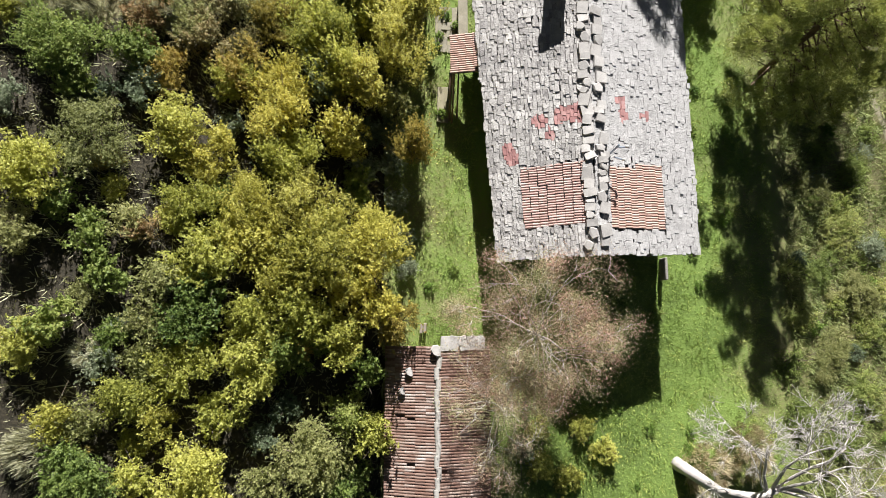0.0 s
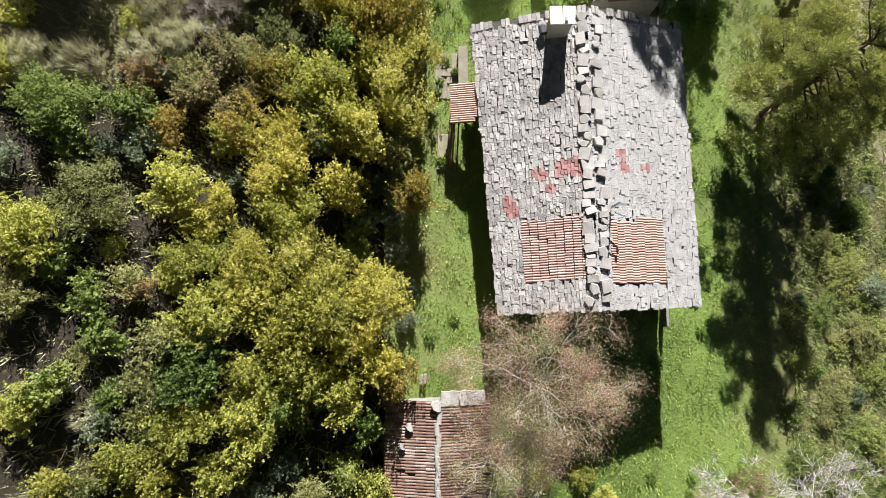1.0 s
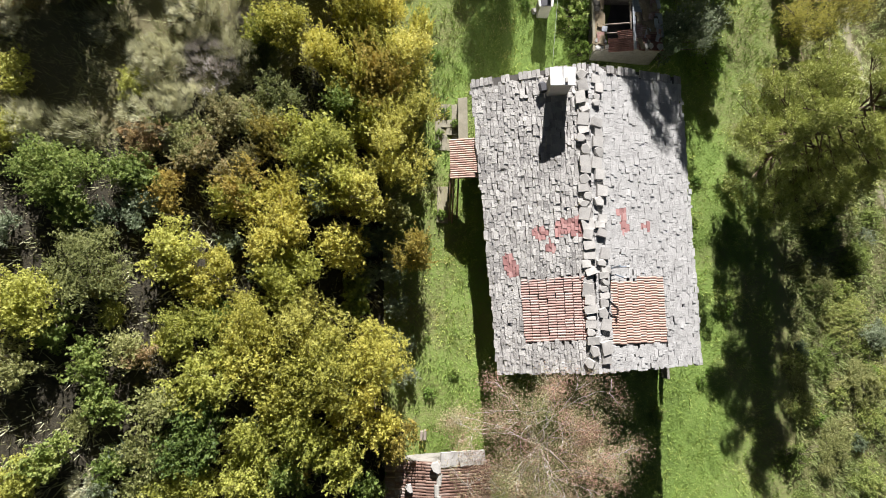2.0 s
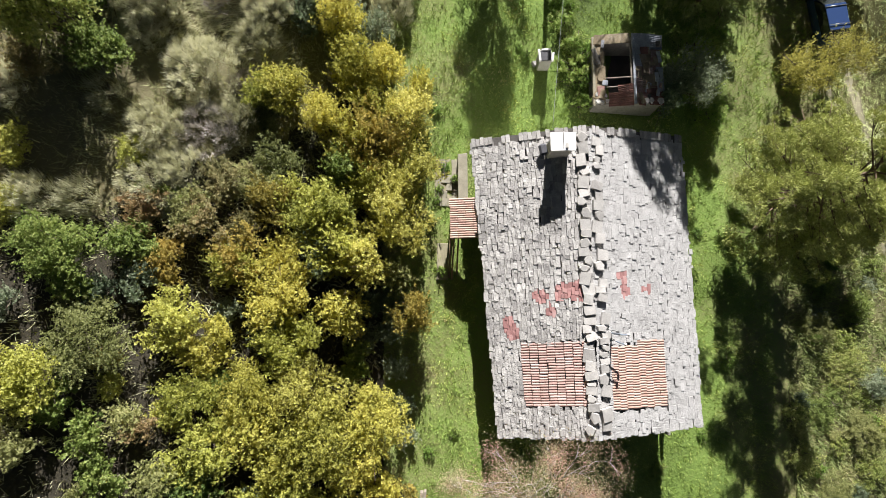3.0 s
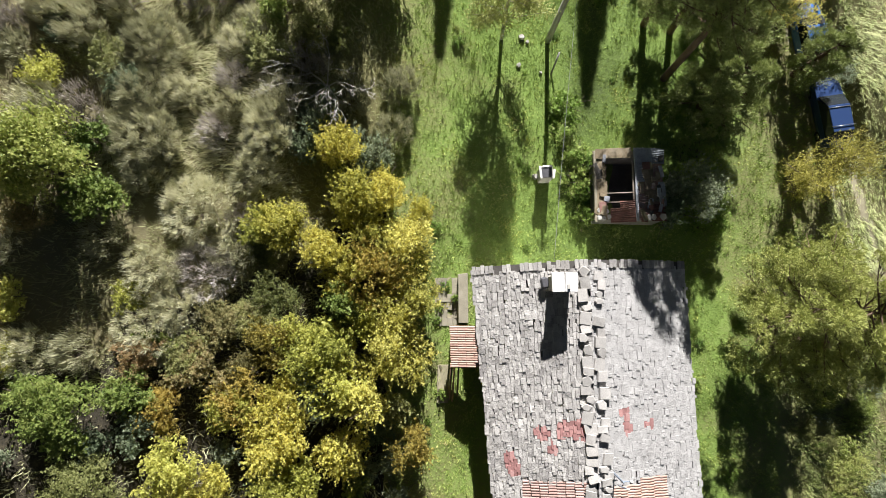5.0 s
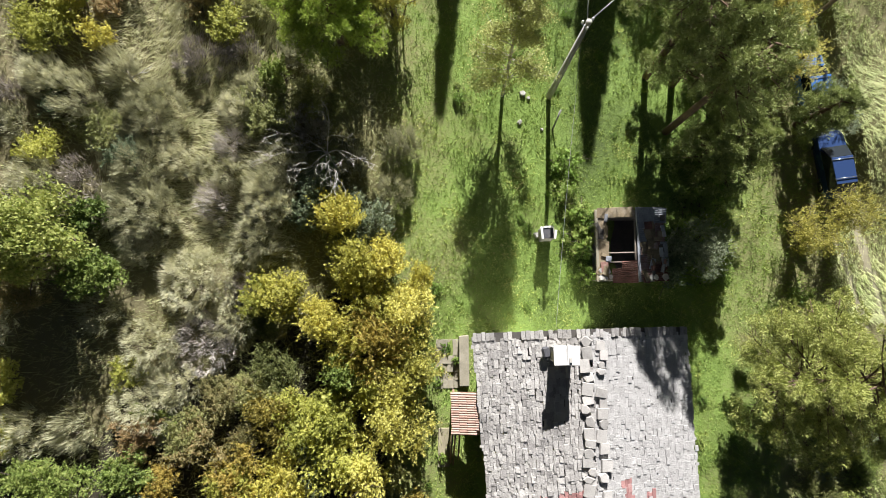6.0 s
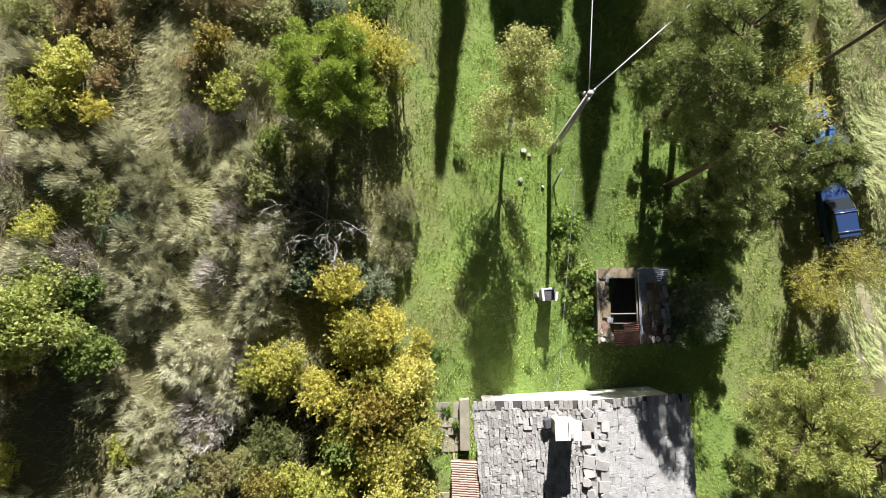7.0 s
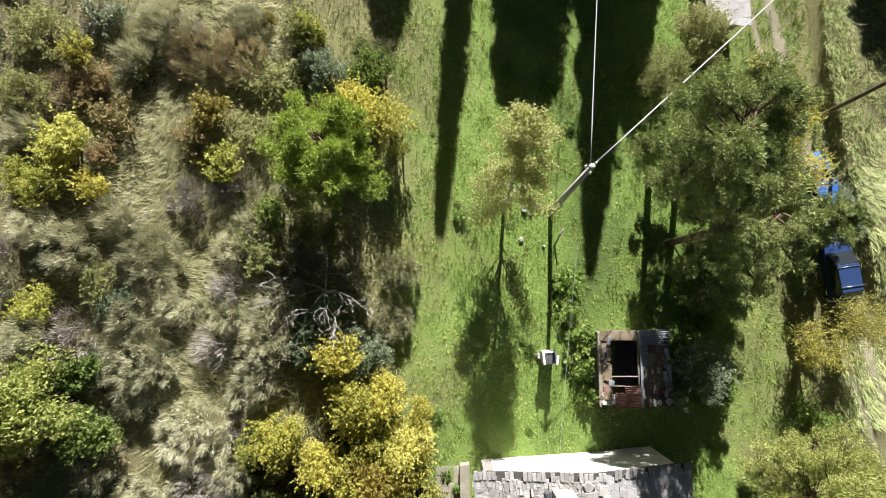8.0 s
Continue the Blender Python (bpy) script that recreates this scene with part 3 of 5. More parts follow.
la, lb = Vector((0.36, 10.80, 4.72)), Vector((0.36, 12.62, 4.72))
lc, ld = Vector((1.62, 12.62, 5.02)), Vector((1.72, 10.80, 5.02))
lean_roof = lean_part("roof", prism([p - Vector((0, 0, 0.09)) for p in (la, lb, lc, ld)], (0, 0, 0.07)), M["wood_brown"])
_me = double_tile(0.40, 0.215, M["tile_new"])
_r = np.random.default_rng(21)
for i in range(4):
    for j in range(9):
        p = la.lerp(ld, (i + 0.5) / 3.75).lerp(lb.lerp(lc, (i + 0.5) / 3.75), (j + 0.4) / 9)
        if p.x > 1.62:
            continue
        ob = part("tile", _me, None, lean_roof)
        ob.matrix_basis = Matrix.Translation(p + Vector((0, 0, 0.03))) @ pose(0, 0, 0, 0, 13.4, 180) @ pose(_r.normal(0, 0.01), 0, 0, 0, 0, _r.normal(0, 1.2))
        ob.matrix_parent_inverse = Matrix()
for x, y in ((0.45, 10.95), (0.45, 12.45)):
    z0 = gz(x, y) - 0.1
    lean_part("post", box(x, y, (z0 + 4.62) / 2, 0.1, 0.1, 4.62 - z0, 0.01), M["wood_brown"])
spars = [((0.42, 9.0, 2.95), (0.52, 10.9, 4.55)), ((0.66, 9.25, 2.9), (0.72, 10.95, 4.6)), ((0.30, 9.05, 2.95), (0.36, 10.85, 4.5))]
for a, b in spars:
    lean_part("spar", tube_mesh("spar", [([a, b], [0.045, 0.04])], M["wood_brown"], 6), None)

# paving and low wall north of the lean-to
pave = tagged(part("paving", prism([(-0.38, 12.55, gz(-0.38, 12.55) - 0.2), (0.76, 12.55, gz(0.76, 12.55) - 0.2), (0.74, 14.95, gz(0.74, 14.95) - 0.2), (-0.33, 14.75, gz(-0.33, 14.75) - 0.2)], (0, 0, 0.2)), M["dirt"]), "cracked concrete paving beside the house", "paving", kind="structure")
_r = np.random.default_rng(23)
for i in range(4):
    for j in range(6):
        if _r.random() < 0.2:
            continue
        x, y = -0.22 + i * 0.27, 12.75 + j * 0.38
        ob = part("paving_slab", slab_mesh(int(_r.integers(14)), M["old_paving"]), None, pave)
        ob.matrix_basis = pose(x, y, gz(x, y) + 0.02, _r.normal(0, 1.5), -6 + _r.normal(0, 2), _r.normal(0, 4)) @ Matrix.Diagonal((0.32, 0.39, 0.08, 1))
low = tagged(part("low_wall", prism([(0.74, 12.7, 2.5), (1.20, 12.7, 2.5), (1.18, 15.05, 2.5), (0.72, 15.0, 2.5)], (0, 0, 1.0), 0.02), M["old_paving"]), "low concrete wall along the house", "wall")
for y0, y1 in ((9.0, 10.75),):
    tagged(part("plank_floor", prism([(-0.3, y0, gz(-0.3, y0) - 0.1), (0.25, y0, gz(0.2, y0) - 0.1), (0.3, y1, gz(0.2, y1) - 0.1), (-0.25, y1, gz(-0.2, y1) - 0.1)], (0, 0, 0.22), 0.02), M["dirt"]), "bare trodden earth step", "step")
# stub of wall at the south-east corner
tagged(part("wall_stub", box(10.90, 2.1, 0.85, 0.13, 1.1, 2.1, 0.03, 1), M["stone_wall"]), "short dry stone wall running out from the house corner", "wall")


# ---- outbuildings ----
def under(thing):
    """The inverse that lets a part be given in world metres."""
    return thing.matrix_basis.inverted()


def world_part(name, data, mat, thing, label=""):
    ob = part(name, data, mat, thing, label)
    ob.matrix_parent_inverse = under(thing)
    return ob


def gable_walls(thing, x0, x1, y0, y1, bottom, eave_w, eave_e, apex, mat, t=0.3):
    mid = (x0 + x1) / 2
    for y in (y0, y1 - t):
        world_part("gable_wall", prism([(x0, y, bottom), (x1, y, bottom), (x1, y, eave_e), (mid, y, apex), (x0, y, eave_w)], (0, t, 0)), mat, thing)
    for x, top in ((x0, eave_w), (x1 - t, eave_e)):
        world_part("side_wall", prism([(x, y0 + t + 0.003, bottom), (x + t, y0 + t + 0.003, bottom), (x + t, y1 - t - 0.003, bottom), (x, y1 - t - 0.003, bottom)], (0, 0, top - bottom)), mat, thing)


def half_round_tile(length, width, mat):
    n = 6
    verts, faces = [], []
    for x, s, lift in ((-length / 2, 0.86, 0.0), (length / 2, 1.0, 0.02)):
        for i in range(n + 1):
            a = math.pi * i / n
            verts.append((x, -math.cos(a) * width / 2 * s, math.sin(a) * width * 0.42 * s + lift))
    for i in range(n + 1):
        a = math.pi * i / n
        verts.append((length / 2, -math.cos(a) * width / 2 * 0.8, math.sin(a) * width * 0.3))
    k = n + 1
    for i in range(n):
        faces += [(i, i + k, i + 1 + k, i + 1), (i + k, i + 2 * k, i + 1 + 2 * k, i + 1 + k)]
    return poly_mesh("tile", verts, faces, mat)


# southern shed with a sagging brown tile roof
shed = empty("tile_shed", pose(-0.2, -5.0, gz(-0.2, -5.0)), "derelict shed with a lichened brown clay tile roof", "shed")
SX0, SX1, SY0, SY1, SMID = -2.42, 1.95, -8.6, -1.45, -0.22
gable_walls(shed, SX0 + 0.2, SX1 - 0.2, SY0 + 0.15, SY1 - 0.15, 1.8, 4.95, 4.95, 5.42, M["stone_wall"])
for side, xe in (("west_roof", SX0), ("east_roof", SX1)):
    slope = world_part(side, prism([(xe, SY0, 4.93), (SMID, SY0, 5.45), (SMID, SY1, 5.45), (xe, SY1, 4.93)], (0, 0, 0.05)), M["tile_old"], shed)
    me = half_round_tile(0.54, 0.124, M["tile_old"])
    rng = np.random.default_rng(31 if xe < 0 else 32)
    n_u, n_v = 5, 58
    ang = math.degrees(math.atan2(0.52, abs(SMID - xe)))
    for i in range(n_u):
        for j in range(n_v):
            if rng.random() < 0.008:
                continue
            f = (i + 0.5) / n_u
            y = SY0 + (j + 0.5) / n_v * (SY1 - SY0)
            sag = -0.03 * math.sin(math.pi * (j + 0.5) / n_v) * (0.4 + f)
            ob = part("tile", me, None, slope)
            ob.matrix_basis = Matrix.Translation((xe + f * (SMID - xe), y + rng.normal(0, 0.006), 5.05 + f * 0.52 + sag + rng.uniform(0, 0.02))) @ pose(0, 0, 0, 0, ang, 180 if xe < 0 else 0) @ pose(0, 0, 0, rng.normal(0, 1.5), rng.normal(0, 1.0), rng.normal(0, 0.8))
            ob.matrix_parent_inverse = Matrix()
    if xe < 0:
        rng = np.random.default_rng(33)
        me_r = half_round_tile(0.5, 0.24, M["concrete"])
        for j in range(16):
            ob = part("ridge_tile", me_r, None, slope)
            ob.matrix_basis = pose(SMID + rng.normal(0, 0.03), SY0 + (j + 0.5) / 16 * (SY1 - SY0), 5.60 - 0.03 * math.sin(math.pi * (j + 0.5) / 16), 0, 0, 90 + rng.normal(0, 3))
            ob.matrix_parent_inverse = Matrix()
        for x, y, s in ((-1.42, -2.5, 0.3), (-1.72, -3.3, 0.24), (-0.30, -1.6, 0.4)):
            ob = part("loose_stone", rock_mesh(3, M["ridge"]), None, slope)
            ob.matrix_basis = pose(x, y, 5.16 + 0.52 * (x - SX0) / (SMID - SX0) + 0.08, 4, 8, 20) @ Matrix.Diagonal((s, s * 1.5, 0.1, 1))
            ob.matrix_parent_inverse = Matrix()
    else:
        rng = np.random.default_rng(34)
        for i in range(5):
            ob = part("verge_stone", slab_mesh(4 + i, M["ridge"]), None, slope)
            ob.matrix_basis = pose(0.1 + i * 0.37, -1.32, 5.56 - i * 0.09, 0, 13, rng.normal(0, 6)) @ Matrix.Diagonal((0.42, 0.62, 0.09, 1))
            ob.matrix_parent_inverse = Matrix()
for i in range(2):
    crate = tagged(part("plank_stack", box(-0.98 + i * 0.16, -0.75 + i * 0.03, gz(-0.95, -0.75) + 0.16, 0.13, 0.42, 0.36, 0.015, -6 + 4 * i), M["wood"]), "short grey board standing by the shed", "board", "boards by the shed")

# northern hut with a holed roof of sheets
hut = empty("ruined_hut", pose(9.1, 19.3, gz(9.1, 19.3)), "ruined hut whose patchwork roof has a hole", "hut")
HX0, HX1, HY0, HY1, HMID = 7.40, 10.88, 17.52, 21.15, 9.32
gable_walls(hut, HX0 + 0.1, HX1 - 0.1, HY0 + 0.12, HY1 - 0.1, -0.4, 2.80, 2.80, 3.06, M["stone_wall"], 0.28)
world_part("floor", box(9.1, 19.3, 1.35, 2.8, 3.0, 0.1, 0), M["deck"], hut)


def sheet_mesh(lx, ly, pitch, high, mat):
    """Corrugated sheet whose waves run along x."""
    n = max(8, int(ly / pitch * 6))
    verts, faces = [], []
    for z in (0.0, -0.012):
        for x in (-lx / 2, lx / 2):
            verts += [(x, -ly / 2 + ly * i / n, z + high * math.sin(2 * math.pi * i / 6)) for i in range(n + 1)]
    k = n + 1
    for i in range(n):
        faces += [(i, i + k, i + 1 + k, i + 1), (2 * k + i, 2 * k + i + 1, 3 * k + i + 1, 3 * k + i), (i, i + 1, 2 * k + i + 1, 2 * k + i), (k + i, 3 * k + i, 3 * k + i + 1, k + i + 1)]
    return poly_mesh("sheet", verts, faces, mat)


def hut_sheet(x, y, lx, ly, mat, turn=0.0, wave=True, lift=0.0):
    """One sheet or board of the hut's roof, lying on its slope."""
    rise = 0.30
    z = 3.12 - rise * (HMID - x) / (HMID - HX0) if x < HMID else 3.12 - 0.26 * (x - HMID) / (HX1 - HMID)
    ang = -math.degrees(math.atan2(rise, HMID - HX0)) if x < HMID else math.degrees(math.atan2(0.26, HX1 - HMID))
    data = sheet_mesh(lx, ly, 0.09, 0.018, M[mat]) if wave else box(0, 0, 0, lx, ly, 0.05, 0.012)
    ob = part("sheet" if wave else "board", data, M[mat], hut)
    ob.matrix_basis = pose(x, y, z + 0.06 + lift, 0, ang, turn)
    ob.matrix_parent_inverse = under(hut)


for row in (  # the east slope, then the west slope round its hole
    (9.78, 20.75, 0.95, 0.85, "sheet", 2, False, 0.02), (10.55, 20.8, 0.7, 0.75, "sheet", -3, True, 0.0), (9.62, 19.95, 0.55, 0.95, "sheet", 1, True, 0.0),
    (10.05, 19.7, 0.45, 1.2, "moss", 0, False, 0.03), (10.5, 19.75, 0.55, 1.3, "rust", 2, True, 0.0), (9.7, 19.0, 0.6, 1.0, "rust", 1, True, 0.02),
    (10.2, 18.85, 0.7, 0.9, "moss", -4, False, 0.0), (10.72, 18.9, 0.35, 1.2, "sheet", 3, False, 0.04), (9.75, 18.1, 0.85, 0.95, "rust", 0, True, 0.0),
    (10.5, 18.05, 0.75, 0.95, "rust", 2, True, 0.02), (9.4, 19.3, 0.14, 3.5, "sheet", 0, False, 0.07),
    (7.68, 20.2, 0.55, 1.8, "moss", 1, False, 0.0), (7.72, 18.6, 0.62, 1.9, "moss", -1, False, 0.01), (8.55, 20.92, 1.35, 0.5, "moss", 0, False, 0.03),
    (8.75, 17.85, 1.2, 0.7, "rust", 0, True, 0.0), (7.48, 19.3, 0.12, 3.5, "old_paving", 0, False, 0.05), (8.95, 18.35, 0.7, 0.45, "rust", 3, True, 0.05),
):
    hut_sheet(*row)
_r = np.random.default_rng(42)
for i in range(34):
    x, y = _r.uniform(9.5, 10.8), _r.uniform(17.7, 21.0)
    if i % 3 == 0:
        x, y = _r.uniform(7.5, 8.0), _r.uniform(17.7, 21.0)
    hut_sheet(x, y, _r.uniform(0.12, 0.4), _r.uniform(0.15, 0.6), ("moss", "sheet", "rust", "moss", "deck")[int(_r.integers(5))], _r.normal(0, 14), False, 0.055 + 0.002 * i)
for y, r in ((18.95, 0.035), (18.5, 0.03)):
    world_part("rafter", tube_mesh("rafter", [([(7.75, y, 2.88), (9.35, y + 0.02, 3.1)], [r, r])], M["wood"], 6), None, hut)
world_part("rafter", tube_mesh("rafter", [([(9.28, 17.7, 3.08), (9.28, 21.0, 3.1)], [0.05, 0.05])], M["wood"], 6), None, hut)
_r = np.random.default_rng(41)
for x, y, s in ((7.62, 17.75, 0.24), (7.85, 17.72, 0.22), (8.1, 17.8, 0.2), (9.95, 17.75, 0.3), (10.2, 17.78, 0.26), (10.7, 17.8, 0.32), (10.72, 18.4, 0.26), (7.6, 18.1, 0.22), (8.0, 18.05, 0.2)):
    ob = part("weight_stone", rock_mesh(int(_r.integers(12)), M["ridge"]), None, hut)
    ob.matrix_basis = pose(x, y, 3.12 - (0.25 if abs(x - HMID) > 1 else 0.1) + 0.1, _r.normal(0, 8), _r.normal(0, 8), _r.uniform(0, 90)) @ Matrix.Diagonal((s, s * 1.15, 0.14, 1))
    ob.matrix_parent_inverse = under(hut)
tagged(part("low_wall", box(11.55, 18.35, gz(11.5, 18.35) + 0.25, 1.2, 0.16, 0.7, 0.02), M["stone_wall"]), "low stone wall stub beside the hut", "wall")

# concrete post box on the lawn
well = empty("meter_pillar", pose(5.02, 19.9, gz(5.02, 19.9)), "small concrete pillar with white rim slabs round a dark opening", "pillar")
part("pillar", box(0, 0, 0.50, 0.60, 0.60, 1.3, 0.03, 3), M["concrete"], well)
# flat dark sheet whose colour stands for the shaded inside of the box
part("lid", box(0, -0.02, 1.17, 0.50, 0.50, 0.05, 0.01, 3), M["dark_cloth"], well, "dark sheet for the shaded inside")
part("rim_slab", box(-0.31, -0.02, 1.20, 0.11, 0.60, 0.12, 0.015, 6), M["white_rim"], well)
part("rim_slab", box(0.33, -0.10, 1.20, 0.11, 0.44, 0.12, 0.015, -9), M["white_rim"], well)
part("rim_slab", box(0.02, 0.27, 1.19, 0.46, 0.09, 0.10, 0.015, 3), M["white_rim"], well)

# pale stones in the grass near the pole
for i, (x, y, s) in enumerate(((4.05, 27.1, 0.34), (4.35, 26.9, 0.2), (3.85, 25.6, 0.26), (4.6, 19.9, 0.3), (5.0, 25.3, 0.18))):
    ob = tagged(part("stone", rock_mesh(i, M["ridge"]), None), "pale loose stone lying in the grass", "stone", "stones in the meadow")
    ob.matrix_basis = pose(x, y, gz(x, y) + 0.08, 6 * i, -5, 40 * i) @ Matrix.Diagonal((s, s * 0.8, s * 0.6, 1))

# stone roofed outbuilding by the track
barn = empty("stone_outbuilding", pose(15.3, 40.0, gz(15.3, 40)), "small outbuilding with a pale stone slab roof", "outbuilding")
gable_walls(barn, 14.25, 16.05, 37.45, 42.5, -1.5, 1.55, 1.35, 1.62, M["stone_wall"])
barn_roof = world_part("roof", prism([(14.0, 37.2, 1.72), (16.25, 37.1, 1.45), (16.25, 42.8, 1.45), (14.0, 42.8, 1.72)], (0, 0, 0.08)), M["deck"], barn)
_r = np.random.default_rng(43)
_bm = [slab_mesh(k, M["slate_e"]) for k in range(14)]
for i in range(7):
    for j in range(14):
        ob = part("slate", _bm[int(_r.integers(14))], None, barn_roof)
        ob.matrix_basis = pose(14.12 + i * 0.33, 37.22 + j * 0.41 + _r.normal(0, 0.03), 1.86 - i * 0.04, _r.normal(0, 2), 2, _r.normal(0, 3)) @ Matrix.Diagonal((0.48, 0.44, 0.05, 1))
        ob.matrix_parent_inverse = Matrix()

# ---- power line ----
POLE_FOOT, POLE_TOP = Vector((5.42, 27.05, gz(5.42, 27.05) - 0.1)), Vector((5.94, 27.85, 8.6))
pole = empty("power_pole", Matrix.Translation(POLE_FOOT), "leaning grey concrete power pole", "pole")
d = POLE_TOP - POLE_FOOT
part("shaft", tube_mesh("shaft", [([(0, 0, 0), d * 0.5, d], [0.17, 0.14, 0.11])], M["pole"], 4), None, pole)
part("cap", tube_mesh("cap", [([d * 0.99, d * 1.01], [0.13, 0.12])], M["concrete"], 12), None, pole)
for ox, oy in ((-0.22, 0.05), (0.2, 0.18), (-0.05, -0.22)):
    part("insulator", tube_mesh("insulator", [([d * 0.985 + Vector((ox, oy, -0.05)), d * 0.985 + Vector((ox, oy, 0.12))], [0.06, 0.04])], M["porcelain"], 8), None, pole)
part("bracket", tube_mesh("bracket", [([d * 0.98 + Vector((-0.28, 0.02, 0)), d * 0.98 + Vector((0, -0.2, 0)), d * 0.98 + Vector((0.26, 0.22, 0))], [0.025, 0.025, 0.025])], M["steel"], 6), None, pole)
part("stay", tube_mesh("stay", [([(0.15, -1.75, 0.1), (0.42, -1.0, 1.1)], [0.05, 0.045])], M["pole"], 6), None, pole, "pale stake leaning beside the pole")


def cable(name, a, b, sag, r, mat, label):
    a, b = Vector(a), Vector(b)
    pts = [a.lerp(b, i / 24) - Vector((0, 0, sag * 4 * (i / 24) * (1 - i / 24))) for i in range(25)]
    return tagged(part(name, tube_mesh(name, [(pts, [r] * 25)], M[mat], 6), None), label, "cable")


cable("cable", POLE_TOP + Vector((-0.05, 0.1, 0)), (9.0, 70, 9.4), 0.7, 0.024, "wire", "pale twisted overhead cable running off along the meadow")
cable("cable", POLE_TOP + Vector((0.1, 0.1, 0)), (41.5, 60, 7.4), 0.9, 0.028, "wire", "pale twisted overhead cable over the pines")
cable("cable", POLE_FOOT + d * 0.86, (4.75, 15.4, 6.35), 0.25, 0.008, "wire_thin", "thin grey wire from the pole to the house")
pole_b = empty("wooden_pole", pose(21.45, 33.0, gz(21.45, 33.0)), "dark wooden power pole beside the track", "pole")
part("shaft", tube_mesh("shaft", [([(0, 0, -0.3), (0.02, 0, 4), (0.0, 0.05, 8.5)], [0.13, 0.11, 0.09])], M["bark"], 8), None, pole_b)


# ---- cars ----
def car(x, y, turn, paint, label):
    thing = empty("car", pose(x, y, gz(x, y) + 0.02, 0, 0, turn), label, "car", "cars parked by the track")
    bm = bmesh.new()
    # sections along the car: (y, half width, sill, belt)
    rows = []
    for yy, w, lo, hi in ((-2.0, 0.62, 0.42, 0.72), (-1.85, 0.80, 0.26, 0.86), (-1.0, 0.84, 0.22, 0.92), (0.6, 0.84, 0.22, 0.90), (1.5, 0.80, 0.24, 0.82), (1.95, 0.62, 0.36, 0.64)):
        rows.append([bm.verts.new(p) for p in ((-w * 0.9, yy, lo), (-w, yy, (lo + hi) / 2), (-w * 0.93, yy, hi), (-w * 0.5, yy, hi + 0.03), (w * 0.5, yy, hi + 0.03), (w * 0.93, yy, hi), (w, yy, (lo + hi) / 2), (w * 0.9, yy, lo))])
    for a, b in zip(rows, rows[1:]):
        for i in range(7):
            bm.faces.new((a[i], a[i + 1], b[i + 1], b[i]))
        bm.faces.new((a[7], a[0], b[0], b[7]))
    bm.faces.new(rows[0])
    bm.faces.new(rows[-1][::-1])
    bmesh.ops.recalc_face_normals(bm, faces=bm.faces)
    bmesh.ops.bevel(bm, geom=bm.edges[:], offset=0.025, segments=1, affect="EDGES")
    part("body", bm, M[paint], thing)
    part("roof", prism([(-0.58, -1.35, 1.36), (0.58, -1.35, 1.36), (0.60, 0.15, 1.40), (-0.60, 0.15, 1.40)], (0, 0, 0.05), 0.02), M[paint], thing)
    for name, poly, vec in (("windscreen", [(-0.72, 0.85, 0.93), (0.72, 0.85, 0.93), (0.58, 0.17, 1.40), (-0.58, 0.17, 1.40)], (0, -0.02, -0.02)),
                            ("rear_window", [(-0.70, -1.75, 0.90), (0.70, -1.75, 0.90), (0.56, -1.36, 1.38), (-0.56, -1.36, 1.38)], (0, 0.02, -0.02)),
                            ("side_window", [(-0.79, -1.6, 0.92), (-0.79, 0.7, 0.92), (-0.60, 0.14, 1.39), (-0.58, -1.33, 1.37)], (0.02, 0, 0)),
                            ("side_window", [(0.79, -1.6, 0.92), (0.79, 0.7, 0.92), (0.60, 0.14, 1.39), (0.58, -1.33, 1.37)], (-0.02, 0, 0))):
        part(name, prism(poly, vec), M["glass"], thing)
    for yy in (-1.05, 0.0):
        part("roof_bar", tube_mesh("roof_bar", [([(-0.66, yy, 1.47), (0.66, yy, 1.47)], [0.02, 0.02])], M["chrome"], 6), None, thing)
    for sx in (-1, 1):
        for yy in (-1.25, 1.25):
            wheel = part("wheel", tube_mesh("wheel", [([(sx * 0.62, yy, 0.29), (sx * 0.66, yy, 0.29), (sx * 0.80, yy, 0.29), (sx * 0.83, yy, 0.29)], [0.26, 0.30, 0.30, 0.26])], M["tyre"], 16), None, thing)
            part("rim", tube_mesh("rim", [([(sx * 0.80, yy, 0.29), (sx * 0.84, yy, 0.29)], [0.19, 0.17])], M["chrome"], 12), None, wheel)
        part("headlight", box(sx * 0.52, 1.86, 0.62, 0.24, 0.12, 0.12, 0.03), M["chrome"], thing)
    return thing


car(20.9, 28.9, 8, "paint_blue", "bright blue parked car half hidden by foliage")
car(21.85, 24.35, 8, "paint_dark", "dark blue parked car with roof bars in shade")


# ---- plants ----
def unit(rng, n):
    v = rng.normal(size=(n, 3))
    return v / np.linalg.norm(v, axis=1, keepdims=True)


def leaves(rng, pos, normal, size, wid, spread=0.8):
    """Three-cornered leaves at the places given, facing roughly along the normals."""
    n = len(pos)
    nn = normal + rng.normal(size=(n, 3)) * spread
    nn /= np.linalg.norm(nn, axis=1, keepdims=True)
    t = np.cross(nn, unit(rng, n))
    t /= np.linalg.norm(t, axis=1, keepdims=True) + 1e-9
    b = np.cross(nn, t)
    s = size * rng.uniform(0.6, 1.35, (n, 1))
    w = wid * rng.uniform(0.6, 1.35, (n, 1))
    return np.stack((pos - t * s * 0.4 - b * w / 2, pos - t * s * 0.4 + b * w / 2, pos + t * s * 0.6), 1)


